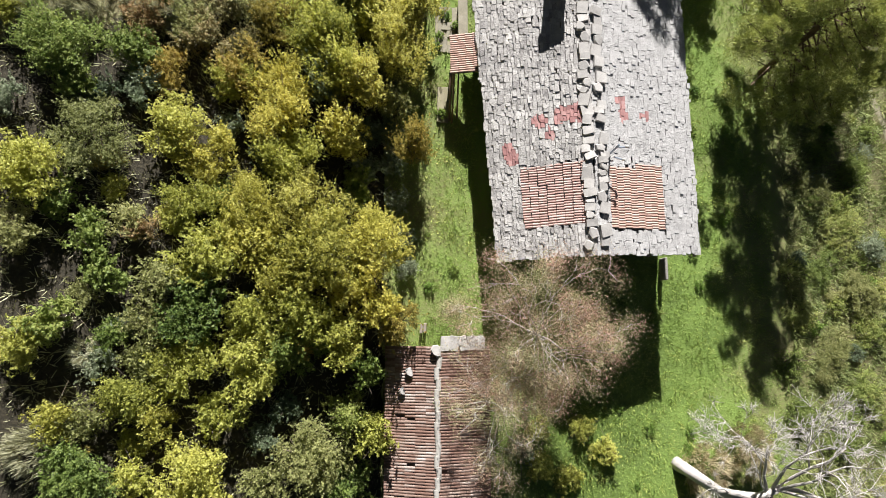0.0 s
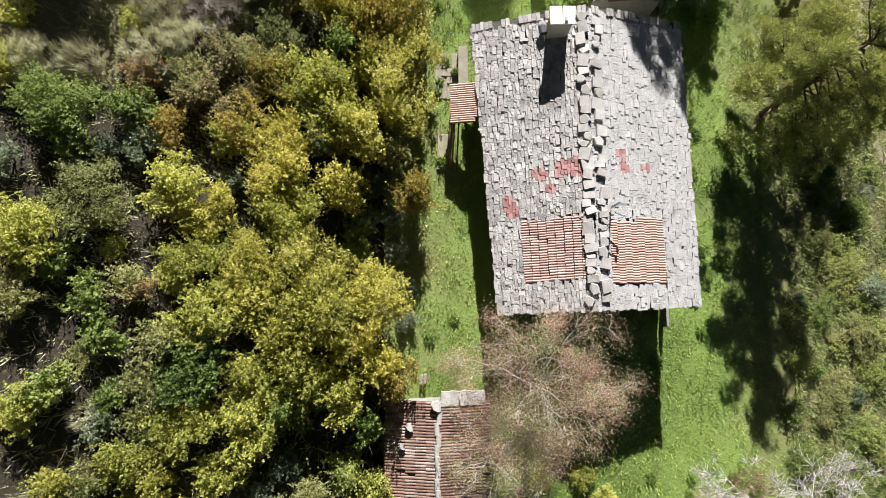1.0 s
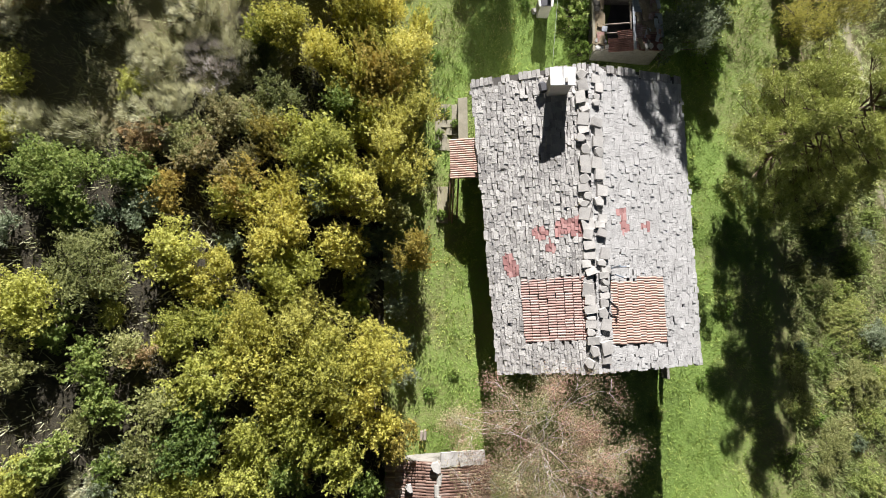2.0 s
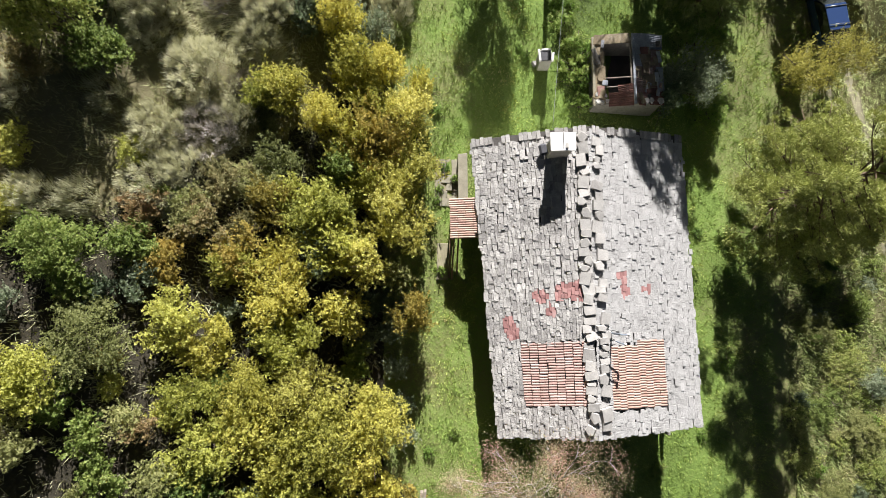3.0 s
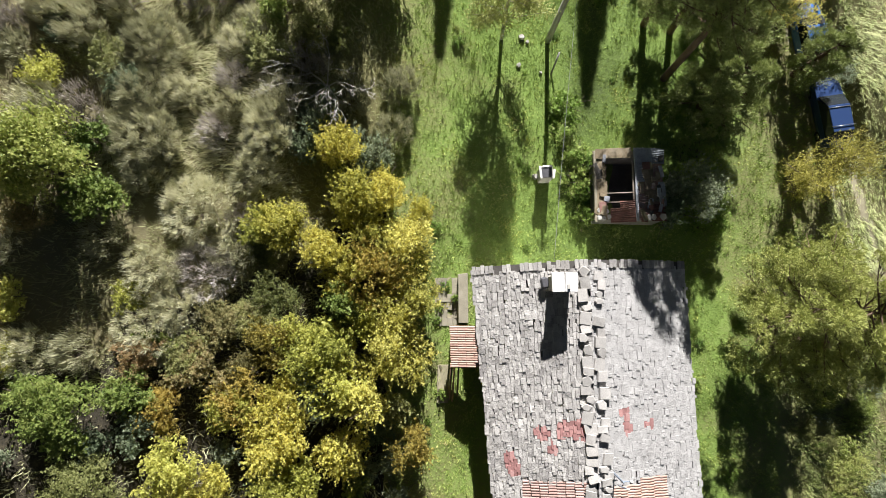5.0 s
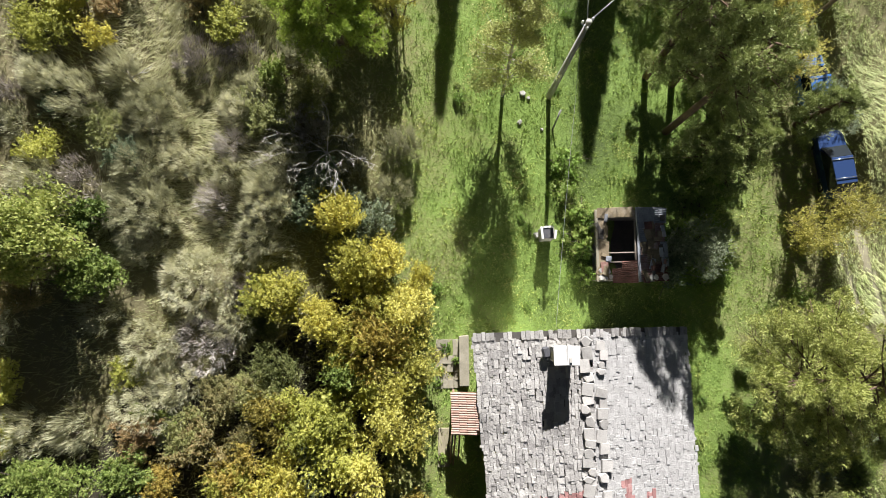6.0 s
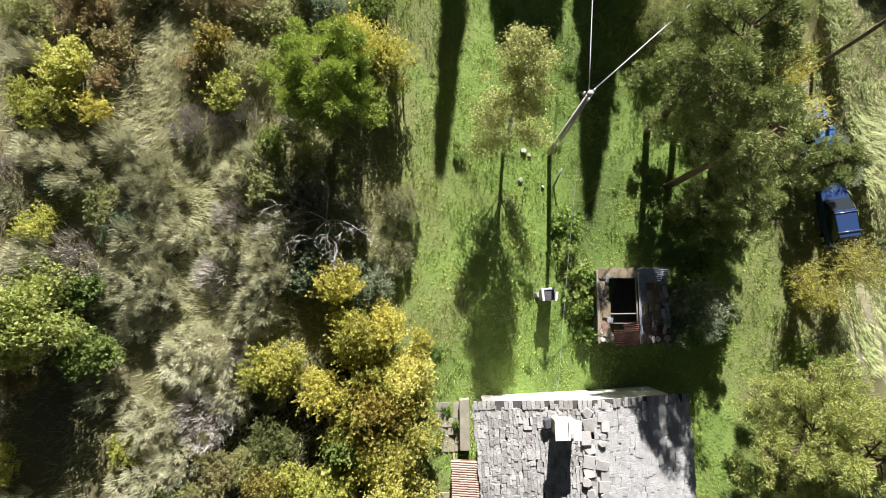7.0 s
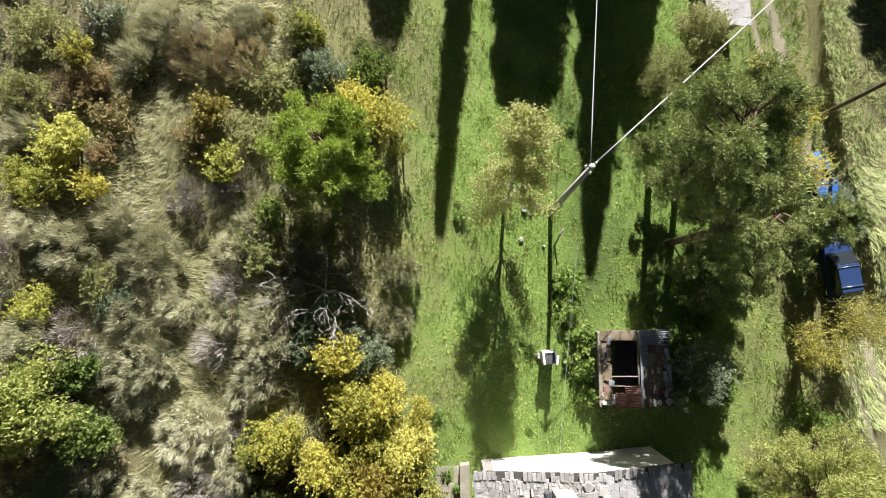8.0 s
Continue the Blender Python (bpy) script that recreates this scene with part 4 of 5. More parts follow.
def lobed(rng, d, h, lobes, base=0.3):
    """Centres and radii of the clumps that make an uneven crown."""
    c = unit(rng, lobes) * (rng.random((lobes, 1)) ** 0.4)
    c[:, 2] = np.abs(c[:, 2]) * 0.9 * rng.uniform(0.5, 1.15, lobes)
    c = c * (d * 0.42, d * 0.42, h * (1 - base) * 0.66) + (0, 0, h * base)
    r = d * rng.uniform(0.09, 0.19, lobes)
    return c, r


def crown_points(rng, c, r, n, h):
    k = rng.choice(len(c), n, p=r ** 2 / np.sum(r ** 2))
    way = unit(rng, n)
    flip = (way[:, 2] < 0) & (rng.random(n) < 0.7)
    way[flip, 2] *= -1
    rad = r[k] * (0.55 + 0.5 * rng.random(n) ** 0.6)
    return c[k] + way * rad[:, None] * (1, 1, 0.85), way


def shoots(rng, c, r, n, per, length, h):
    """Places of leaves along upright shoots that stand out of the crown."""
    k = rng.choice(len(c), n, p=r ** 2 / np.sum(r ** 2))
    way = unit(rng, n)
    way[:, 2] = np.abs(way[:, 2])
    start = c[k] + way * (r[k] * rng.uniform(0.2, 0.9, n))[:, None]
    up = way * 0.55 + np.array((0, 0, 0.75)) + rng.normal(0, 0.22, (n, 3))
    up /= np.linalg.norm(up, axis=1, keepdims=True)
    ln = length * rng.uniform(0.4, 1.2, n)
    f = rng.random((n, per)) ** 0.8
    pos = start[:, None, :] + up[:, None, :] * (f * ln[:, None])[:, :, None] + rng.normal(0, 0.055, (n, per, 3)) * (1.25 - f)[:, :, None]
    return pos.reshape(-1, 3), np.repeat(up, per, 0)


def stems(rng, c, h, thick, per=1.0, foot=0.25):
    """A few stems from the ground into the clumps, with side twigs."""
    runs = []
    for p in c[: max(4, int(len(c) * per))]:
        start = Vector((rng.normal(0, foot * 0.4), rng.normal(0, foot * 0.4), -0.25))
        end = Vector(p)
        mid = start.lerp(end, 0.5) + Vector((rng.normal(0, 0.12), rng.normal(0, 0.12), 0.12 * h))
        runs.append(([start, mid, end], [thick, thick * 0.6, thick * 0.25]))
        for _ in range(2):
            q = end + Vector(rng.normal(0, 0.35, 3))
            runs.append(([mid.lerp(end, 0.6), q], [thick * 0.35, thick * 0.12]))
    return runs


SPECIES = {  # leaf material, leaf length, leaf width, leaves per square metre of crown, clumps, bark, label, category
    "green": ("green", 0.1, 0.074, 1250, 17, "bark", "dense green leafy shrub on the slope", "shrub"),
    "lime": ("lime", 0.09, 0.065, 1300, 17, "bark", "yellow-green leafy shrub in the thicket", "shrub"),
    "yellow": ("yellow", 0.085, 0.063, 1320, 16, "bark", "shrub turning autumn yellow", "shrub"),
    "gold": ("gold", 0.088, 0.066, 1220, 18, "bark", "small tree with bright golden leaves", "tree"),
    "orange": ("orange", 0.09, 0.065, 1100, 16, "bark", "shrub with orange-yellow autumn leaves", "shrub"),
    "amber": ("amber", 0.075, 0.055, 620, 18, "bark", "thin tree with amber leaves by the track", "tree"),
    "hedge": ("amber", 0.075, 0.055, 900, 16, "bark", "ragged amber hedge shrub beside the track", "shrub"),
    "rust": ("rust_leaf", 0.086, 0.06, 1060, 15, "bark", "shrub with rust-red leaves", "shrub"),
    "olive": ("olive", 0.086, 0.058, 1080, 17, "bark", "dull olive leafy shrub among the thicket", "shrub"),
    "grey": ("grey", 0.082, 0.059, 1060, 16, "bark", "grey-green leafy shrub among taller growth", "shrub"),
    "bramble": ("bramble", 0.085, 0.064, 780, 26, "bark", "low tangled bramble scrub", "bramble"),
    "weed": ("weed", 0.12, 0.09, 420, 16, "bark", "clump of tall green weeds", "weeds"),
}
SIZES = (1.6, 2.6, 3.8)
KINDS = {}
MADE = {}


def build_shrub(kind, size, seed):
    mat, ll, lw, dens, lobes, bark, label, cat = SPECIES[kind]
    rng = np.random.default_rng(seed)
    h = {"gold": 1.25, "amber": 1.2, "bramble": 0.5, "weed": 0.6}.get(kind, 1.0) * size * 0.95
    lobes = int(lobes * (0.7 + size / 5))
    c, r = lobed(rng, size, h, lobes, 0.2)
    if kind == "bramble":
        r *= 1.15
    n = int(dens * math.pi * size * size / 4)
    pos, way = crown_points(rng, c, r, int(n * 0.45), h)
    per = 16
    pos2, way2 = shoots(rng, c, r, int(n * 0.6 / per), per, {"bramble": 0.4, "weed": 0.4}.get(kind, 0.34 + 0.14 * size), h)
    pos, way = np.concatenate((pos, pos2)), np.concatenate((way, way2))
    thing = empty(cat, Matrix(), label, cat)
    me = raw_mesh("crown", leaves(rng, pos, way * 0.45 + (0.0, 0.32, 0.42), ll, lw), 3)
    me.materials.append(M[mat])
    part("crown", me, None, thing)
    part("trunk", tube_mesh("trunk", stems(rng, c, h, 0.035 + 0.008 * size, 0.6), M[bark], 4), None, thing)
    thing["tall"] = float((c[:, 2] + r * 0.85).max())
    return thing


def strands(rng, n, d, h, wid):
    """Thin stalks of a bush: short upright sprays over a low uneven dome."""
    k = 24 + int(d * d * 9)
    a = rng.uniform(0, 2 * math.pi, k)
    q = np.sqrt(rng.random(k)) * d * 0.42
    hub = np.stack((np.cos(a) * q, np.sin(a) * q, h * 0.6 * (1 - (q / (d * 0.5)) ** 2) * rng.uniform(0.3, 1.2, k)), 1)
    m = rng.integers(k, size=n)
    b = rng.uniform(0, 2 * math.pi, n)
    lean = np.abs(rng.normal(0.22, 0.24, n))
    out = hub[m] / (d * 0.5)
    way = np.stack((np.cos(b) * np.sin(lean) + out[:, 0] * 0.35, np.sin(b) * np.sin(lean) + out[:, 1] * 0.35, np.cos(lean)), 1)
    way /= np.linalg.norm(way, axis=1, keepdims=True)
    root = hub[m] + np.stack((np.cos(b), np.sin(b), np.zeros(n)), 1) * (rng.random(n) * 0.13)[:, None]
    ln = rng.uniform(0.2, 0.52, n) * min(1.0, h / 0.9)
    start = root + way * (ln * rng.uniform(0, 0.5, n))[:, None]
    end = root + way * ln[:, None]
    side = np.cross(way, unit(rng, n))
    side /= np.linalg.norm(side, axis=1, keepdims=True)
    return np.stack((start - side * wid / 2, start + side * wid / 2, end), 1)


def tussock(name, mat, label, cat, n, wid, size, seed, tall=0.8):
    rng = np.random.default_rng(seed)
    thing = empty(cat, Matrix(), label, cat)
    V = strands(rng, n, size, size * tall, wid)
    me = raw_mesh(name, V, 3)
    me.materials.append(M[mat])
    part(name, me, None, thing)
    runs = []
    for a in rng.uniform(0, 2 * math.pi, 9):
        q = size * rng.uniform(0.12, 0.36)
        end = Vector((math.cos(a) * q, math.sin(a) * q, size * tall * rng.uniform(0.4, 0.6)))
        runs.append(([Vector((math.cos(a) * 0.06, math.sin(a) * 0.06, -0.2)), end * 0.55 + Vector((0, 0, 0.05)), end], [0.022, 0.015, 0.006]))
    part("woody_base", tube_mesh("woody_base", runs, M["bark"], 4), None, thing, "bare woody stems")
    thing["tall"] = size * tall
    return thing


def prototypes():
    seed = 100
    for kind in SPECIES:
        KINDS[kind] = []
        for size in SIZES:
            for _ in range(2 if kind in ("lime", "yellow", "green", "bramble", "olive") and size > 2 else 1):
                seed += 1
                KINDS[kind].append((size, build_shrub(kind, size, seed)))
    for size in (1.6, 2.4, 3.4):
        for rep in range(2):
            seed += 1
            KINDS.setdefault("broom", []).append((size, tussock("tuft", "broom", "grey-olive broom bush with fine upright stalks", "broom bush", int(720 * size * size), 0.022, size, seed, 0.62)))
        seed += 1
        KINDS.setdefault("bronze", []).append((size, tussock("tuft", "bronze", "tall dry bronze-coloured weeds", "weeds", int(720 * size * size), 0.022, size, seed, 0.62)))
        KINDS.setdefault("twig", []).append((size, tussock("tuft", "twig", "leafless grey twiggy bush", "bush", int(330 * size * size), 0.028, size, seed + 500, 0.6)))


prototypes()
PLANT_RNG = np.random.default_rng(77)
USED = set()


def plant(kind, x, y, d, h):
    """Stands a shrub of the kind on the ground, scaled to its width and height."""
    options = sorted(KINDS[kind], key=lambda o: abs(math.log(d / o[0])) + PLANT_RNG.uniform(0, 0.15))
    size, proto = options[0]
    s = d / size * 1.02
    m = pose(x, y, gz(x, y) - 0.05, PLANT_RNG.normal(0, 4), PLANT_RNG.normal(0, 4), PLANT_RNG.uniform(0, 360)) @ Matrix.Diagonal((s, s, h / proto["tall"], 1))
    if proto.name not in USED:
        USED.add(proto.name)
        proto.matrix_basis = m
        return proto
    basis_scale = Matrix.Diagonal((*proto.scale, 1)).inverted()
    return copy_thing(proto, m @ basis_scale)


for x, y, d, h in (
    (-14.2, 10.0, 3.3, 2.0), (-11.9, 10.1, 2.1, 1.7), (-9.3, -0.1, 2.9, 1.9), (-14.1, -0.2, 1.8, 1.6),
    (-13.0, -5.9, 3.2, 2.0), (-3.9, -4.0, 2.1, 2.6), (-3.3, -2.5, 1.7, 2.4), (-3.9, -7.1, 2.4, 2.6),
    (-6.3, -1.5, 2.3, 2.4), (-14.1, 18.6, 4.0, 4.3), (-13.5, 17.6, 2.4, 1.4), (-13.7, 19.9, 1.9, 1.3),
    (-4.3, 13.5, 2.4, 2.9), (-2.9, 33.0, 2.2, 2.3), (-7.2, 26.3, 1.6, 1.5), (-12.6, 1.5, 1.8, 1.1), (-13.2, 3.0, 1.8, 1.1), (-14.3, 4.2, 1.7, 1.1), (-13.9, 8.6, 1.6, 1.0), (-12.4, -1.0, 1.6, 0.9),
):
    plant("green", x, y, d, h)
for x, y, d, h in (
    (-9.8, 11.1, 2.7, 1.4), (-11.4, 3.2, 1.2, 1.1), (-15.7, 17.0, 2.3, 1.3), (-9.0, 12.8, 2.5, 1.3),
    (-11.7, 11.5, 2.2, 1.3), (-8.1, 10.9, 2.1, 1.3), (-14.0, 31.2, 2.4, 1.1), (-13.1, 30.0, 1.9, 1.0),
    (-13.5, 28.4, 1.2, 0.9), (-10.4, 29.2, 1.5, 0.9),
):
    plant("rust", x, y, d, h)
for x, y, d, h in (
    (-8.1, 9.9, 2.5, 1.8), (-2.2, -0.4, 2.1, 2.8), (-7.0, 12.0, 2.3, 2.1), (-1.3, 7.4, 2.1, 2.8),
    (-3.2, 14.7, 3.2, 3.3), (-9.6, 30.2, 2.0, 1.3),
):
    plant("orange", x, y, d, h)
for x, y, d, h in (
    (-5.3, 11.5, 3.3, 3.2), (-15.0, 5.2, 2.9, 1.9), (-10.7, 7.2, 2.6, 1.8), (-6.0, 6.0, 2.8, 2.7),
    (-9.7, 4.1, 2.4, 1.8), (-9.4, 2.2, 2.9, 1.9), (-7.6, -0.2, 2.7, 2.0), (-5.5, -0.3, 3.0, 3.0),
    (-9.6, -2.2, 2.9, 1.9), (-7.7, -2.2, 3.0, 2.0), (-4.2, -1.6, 2.3, 2.9), (-11.7, -3.2, 2.3, 1.7),
    (-8.5, -3.9, 2.0, 1.7), (-9.3, -6.4, 3.6, 2.1), (-11.2, -6.2, 1.6, 1.6), (-2.9, -5.0, 1.9, 2.7),
    (-4.5, 10.2, 2.6, 3.6), (-8.4, 9.5, 2.0, 1.7), (-7.7, 16.8, 1.8, 1.7), (-5.3, 12.3, 3.1, 3.1),
    (-3.4, 12.8, 2.1, 2.8), (-14.6, 28.7, 2.8, 1.5), (-15.6, 27.3, 2.1, 1.3), (-5.7, 34.4, 1.6, 1.9),
    (-9.1, 28.2, 2.0, 1.3), (-15.4, 22.4, 1.6, 1.3), (4.4, -6.9, 1.5, 0.8), (4.3, -5.4, 1.3, 0.6), (6.4, -5.4, 1.4, 0.6), (7.6, -6.6, 1.5, 0.7), (5.8, -7.6, 1.5, 0.8),
):
    plant("lime", x, y, d, h)
for x, y, d, h in (
    (-4.9, 9.9, 2.3, 2.4), (-3.2, 20.3, 2.2, 1.9), (-5.8, 20.7, 1.9, 1.6), (-5.3, 32.9, 2.2, 1.8),
    (-5.4, 21.9, 2.2, 1.8), (23.4, 3.4, 1.9, 0.8), (3.4, -6.3, 1.4, 1.0), (21.5, 27.3, 3.8, 1.4),
    (12.6, 19.3, 3.4, 2.8), (11.4, 18.0, 1.9, 2.2), (11.8, 19.1, 1.6, 2.1), (-4.0, 21.0, 1.4, 1.6),
):
    plant("grey", x, y, d, h)
for x, y, d, h in (
    (-13.3, 6.7, 3.4, 1.7), (-12.0, 3.3, 1.6, 1.3), (-15.3, 3.0, 2.0, 1.4), (-11.1, -0.2, 1.9, 1.3),
    (-11.1, -1.8, 1.9, 1.3), (-12.9, -3.7, 1.8, 1.3), (-5.2, -5.8, 3.6, 2.7), (-7.0, -6.7, 2.0, 1.6),
    (-10.9, 1.1, 1.9, 1.3), (-2.1, 9.0, 1.6, 2.1), (-7.1, 13.9, 2.3, 1.7), (-7.9, 12.8, 2.1, 1.4),
    (-10.0, 11.5, 2.0, 1.3), (-15.6, 32.8, 2.8, 1.2), (-7.4, 32.3, 2.9, 1.4), (-8.2, 29.8, 2.4, 1.1),
    (-7.5, 24.8, 2.9, 1.4), (-13.6, 23.5, 2.2, 1.1), (-16.1, 30.5, 2.1, 1.1), (-5.9, 25.8, 2.1, 1.6),
    (-6.5, 34.8, 1.9, 1.4), (20.1, 6.5, 2.2, 0.8), (22.3, 1.0, 2.6, 0.8), (20.5, -2.1, 2.4, 0.8),
    (11.4, 34.0, 3.1, 2.6), (13.6, 36.5, 3.5, 2.8),
):
    plant("olive", x, y, d, h)
for x, y, d, h in (
    (-9.2, 6.2, 2.4, 1.8), (-6.8, 8.1, 3.2, 2.5), (-4.3, 7.6, 2.6, 3.0), (-7.7, 4.5, 3.2, 2.1),
    (-7.5, 2.9, 3.2, 2.2), (-5.1, 2.3, 4.0, 3.6), (-3.0, 2.9, 3.4, 3.4), (-6.6, 1.4, 3.0, 2.5),
    (-3.3, 0.5, 3.1, 3.3), (-13.9, -3.7, 1.6, 1.6), (-10.8, -4.1, 1.6, 1.6), (-3.0, 16.5, 2.4, 3.0),
    (-4.1, 14.9, 2.4, 2.9), (-6.5, 9.5, 2.3, 2.3), (-4.5, 20.3, 2.6, 3.0), (-3.9, 17.9, 2.9, 3.2),
    (-2.4, 18.7, 2.4, 3.0), (-6.6, 16.8, 2.6, 2.4), (-5.3, 16.0, 2.3, 2.8), (-1.1, 17.7, 1.4, 2.5),
    (-14.2, 32.3, 1.4, 1.5), (-13.4, 27.2, 1.4, 1.5), (-4.1, 31.1, 2.9, 3.2),
):
    plant("yellow", x, y, d, h)
for x, y, d, h in (
    (-5.1, 4.3, 3.3, 3.6), (-2.0, 13.1, 2.4, 3.2), (-1.6, 16.1, 3.3, 3.6), (-1.2, 13.8, 2.5, 3.3),
    (-2.0, 11.6, 3.5, 4.1), (-2.3, 30.5, 2.7, 3.4), (-3.4, 10.0, 2.4, 3.9),
):
    plant("gold", x, y, d, h)
for x, y, d, h in (
    (-13.3, -1.5, 1.3, 0.8), (-14.7, -4.9, 1.9, 1.2), (-11.8, 20.2, 3.1, 1.7), (-10.0, 17.4, 3.7, 1.9),
    (-11.6, 14.8, 3.1, 1.7), (-11.5, 12.6, 3.4, 1.8), (-15.5, 21.2, 2.7, 1.6), (-8.1, 19.1, 2.6, 1.6),
    (-8.8, 15.7, 2.3, 1.5), (-7.5, 21.4, 2.8, 1.7), (-10.6, 13.3, 2.2, 1.5), 
    (-15.5, 11.8, 2.3, 1.5), (-13.8, 11.9, 1.9, 1.4), (-11.5, 34.1, 2.9, 1.7),
    (-2.0, 23.9, 2.3, 1.5), (-14.4, 24.6, 2.6, 1.6), (-15.5, 25.4, 2.1, 1.5), (-11.9, 24.2, 3.4, 1.8),
    (-12.2, 22.0, 2.7, 1.6), (-12.1, 20.1, 3.6, 1.8), (-7.1, 22.4, 2.9, 1.7), (-7.7, 20.6, 3.1, 1.7),
    (-2.4, 21.7, 2.3, 1.5), (-12.6, 32.5, 1.9, 1.5), (-13.0, 25.9, 1.9, 1.5), (-16.0, 29.1, 1.8, 1.4),
    (-8.5, 34.6, 2.3, 1.5), (-4.1, 22.9, 1.7, 1.4), (-8.8, 24.7, 1.8, 1.4), (-9.1, 22.0, 1.5, 1.4),
    (-10.7, 22.4, 1.7, 1.4), (-8.2, 25.7, 1.6, 1.4),
):
    plant("broom", x, y, d * 0.94, h * 1.08)
for x, y, d, h in (
    (-9.7, 14.9, 3.0, 1.6), (-10.3, 26.7, 2.3, 1.4), (-8.7, 27.3, 2.1, 1.4), (-6.3, 24.3, 2.4, 1.5),
    (-14.5, 21.2, 2.6, 1.5), (-8.9, 23.2, 1.8, 1.3), (-9.5, 20.7, 1.8, 1.3), (-5.7, 24.1, 1.6, 1.3),
):
    plant("twig", x, y, d, h)
for x, y, d, h in (
    (-10.4, 32.9, 2.7, 1.7), (-8.8, 32.9, 2.8, 1.8), (12.7, -7.6, 2.8, 1.7), (14.9, -7.0, 3.2, 1.8),
):
    plant("bronze", x, y, d, h)
for x, y, d, h in (
    (20.9, 8.9, 3.0, 1.3), (21.8, 4.6, 4.4, 1.5), (20.2, 2.4, 3.7, 1.4), (23.0, -1.1, 3.4, 1.4),
    (18.9, -0.2, 3.0, 1.3), (22.4, -4.1, 3.4, 1.4), (22.7, 7.8, 3.1, 1.3), (18.0, -2.8, 2.6, 1.2),
    (20.8, -6.6, 3.7, 1.4), (18.5, -5.1, 3.0, 1.3), (18.4, 2.1, 2.3, 1.2), (24.0, 10.1, 2.1, 1.1),
):
    plant("bramble", x, y, d * 0.72, h * 0.5)
for x, y, d, h in (
    (17.4, 31.0, 2.9, 3.9), (19.3, 20.5, 3.4, 3.8), (21.8, 21.6, 3.3, 3.7), (18.8, 29.2, 2.8, 3.4), (19.0, 32.4, 2.4, 3.0),
):
    plant("amber", x, y, d, h)
for x, y, d, h in (
    (6.2, 21.6, 2.5, 0.9), (6.1, 23.5, 1.9, 0.8), (14.0, 18.0, 2.3, 0.9), (6.7, 19.6, 1.9, 0.8),
    (15.0, 24.1, 3.0, 1.0), (13.5, 21.8, 2.6, 0.9), (20.0, 16.3, 2.8, 1.0), (7.2, 20.7, 1.2, 0.8),
    (7.1, 19.1, 1.2, 0.8), (7.0, 18.0, 1.2, 0.8), (12.8, 20.3, 2.0, 0.9), (-0.15, 13.4, 0.5, 0.25), (0.1, 14.4, 0.6, 0.25), (-0.3, 12.8, 0.5, 0.25), (0.62, 13.9, 0.5, 0.4), (0.0, 9.4, 0.6, 0.4),
):
    plant("weed", x, y, d, h)
for x, y, d, h in (
    (19.0, 34.7, 1.3, 1.4), (19.1, 33.7, 1.7, 1.5), (19.6, 32.3, 2.0, 1.6), (18.4, 31.2, 2.0, 1.6),
    (17.6, 32.2, 1.7, 1.5), (18.5, 29.6, 1.7, 1.5), (17.4, 35.2, 1.7, 1.5),
):
    plant("hedge", x, y, d, h)


for x, y, d, h in (
    (-2.6, 8.4, 1.5, 1.0), (-3.5, 8.0, 1.6, 1.1), (-2.4, 6.8, 1.5, 0.9), (-3.6, 6.3, 1.5, 1.0), (-2.1, 5.2, 1.3, 0.8), (-1.9, 3.4, 1.2, 0.8), (-1.6, 1.8, 1.2, 0.9),
    (-7.2, 6.6, 1.6, 1.1), (-11.6, 8.6, 1.8, 1.2), (-13.0, 8.5, 1.6, 1.0), (-8.6, 7.7, 1.4, 1.0), (-6.4, -4.0, 1.5, 1.0), (-7.0, -5.0, 1.5, 1.0), (-12.6, -1.9, 1.5, 1.0),
):
    plant("grey", x, y, d, h)


# undergrowth that fills the thicket between the larger shrubs
for i in range(100):
    x, y = PLANT_RNG.uniform(-20, -2.6), PLANT_RNG.uniform(-11, 41)
    open_ground = -13.5 < x < -7.5 and 19 < y < 34
    size = PLANT_RNG.uniform(1.2, 2.3)
    if open_ground and i % 2:
        continue
    if open_ground:
        plant("broom" if i % 3 else "twig", x, y, size * 0.7, size * 0.4)
    elif y > 14:
        plant(("broom", "broom", "olive", "twig", "broom", "grey", "bronze")[i % 7], x, y, size, size * 0.5)
    else:
        plant(("lime", "green", "olive", "grey", "lime", "yellow", "orange")[i % 7], x, y, size, size * (0.75 if x > -6 else 0.5))
for i in range(34):
    x, y = PLANT_RNG.uniform(-19, -3), PLANT_RNG.uniform(18, 41)
    if not (-12.5 < x < -9 and 19 < y < 34):
        size = PLANT_RNG.uniform(0.8, 1.6)
        plant(("olive", "lime", "twig", "grey", "orange", "olive", "bronze")[i % 7], x, y, size, size * 0.6)
for i in range(34):
    x, y = PLANT_RNG.uniform(18.6, 25.5), PLANT_RNG.uniform(-10, 11.5)
    plant(("bramble", "bramble", "olive", "weed", "grey")[i % 5], x, y, PLANT_RNG.uniform(0.8, 1.6), PLANT_RNG.uniform(0.35, 0.7))

# weeds in the meadow
for i in range(110):
    x, y = PLANT_RNG.uniform(-0.8, 16), PLANT_RNG.uniform(-9, 40)
    if (1 < x < 12 and 1 < y < 16.3) or (7 < x < 11.5 and 17 < y < 21.6) or (x < 2.2 and y < -1):
        continue
    s = PLANT_RNG.uniform(0.3, 0.8)
    plant("weed", x, y, s, s * 0.38)

# prototypes that found no place are taken away again
for kind in KINDS:
    for size, proto in KINDS[kind]:
        if proto.name not in USED:
            for ob in (*proto.children_recursive, proto):
                bpy.data.objects.remove(ob)


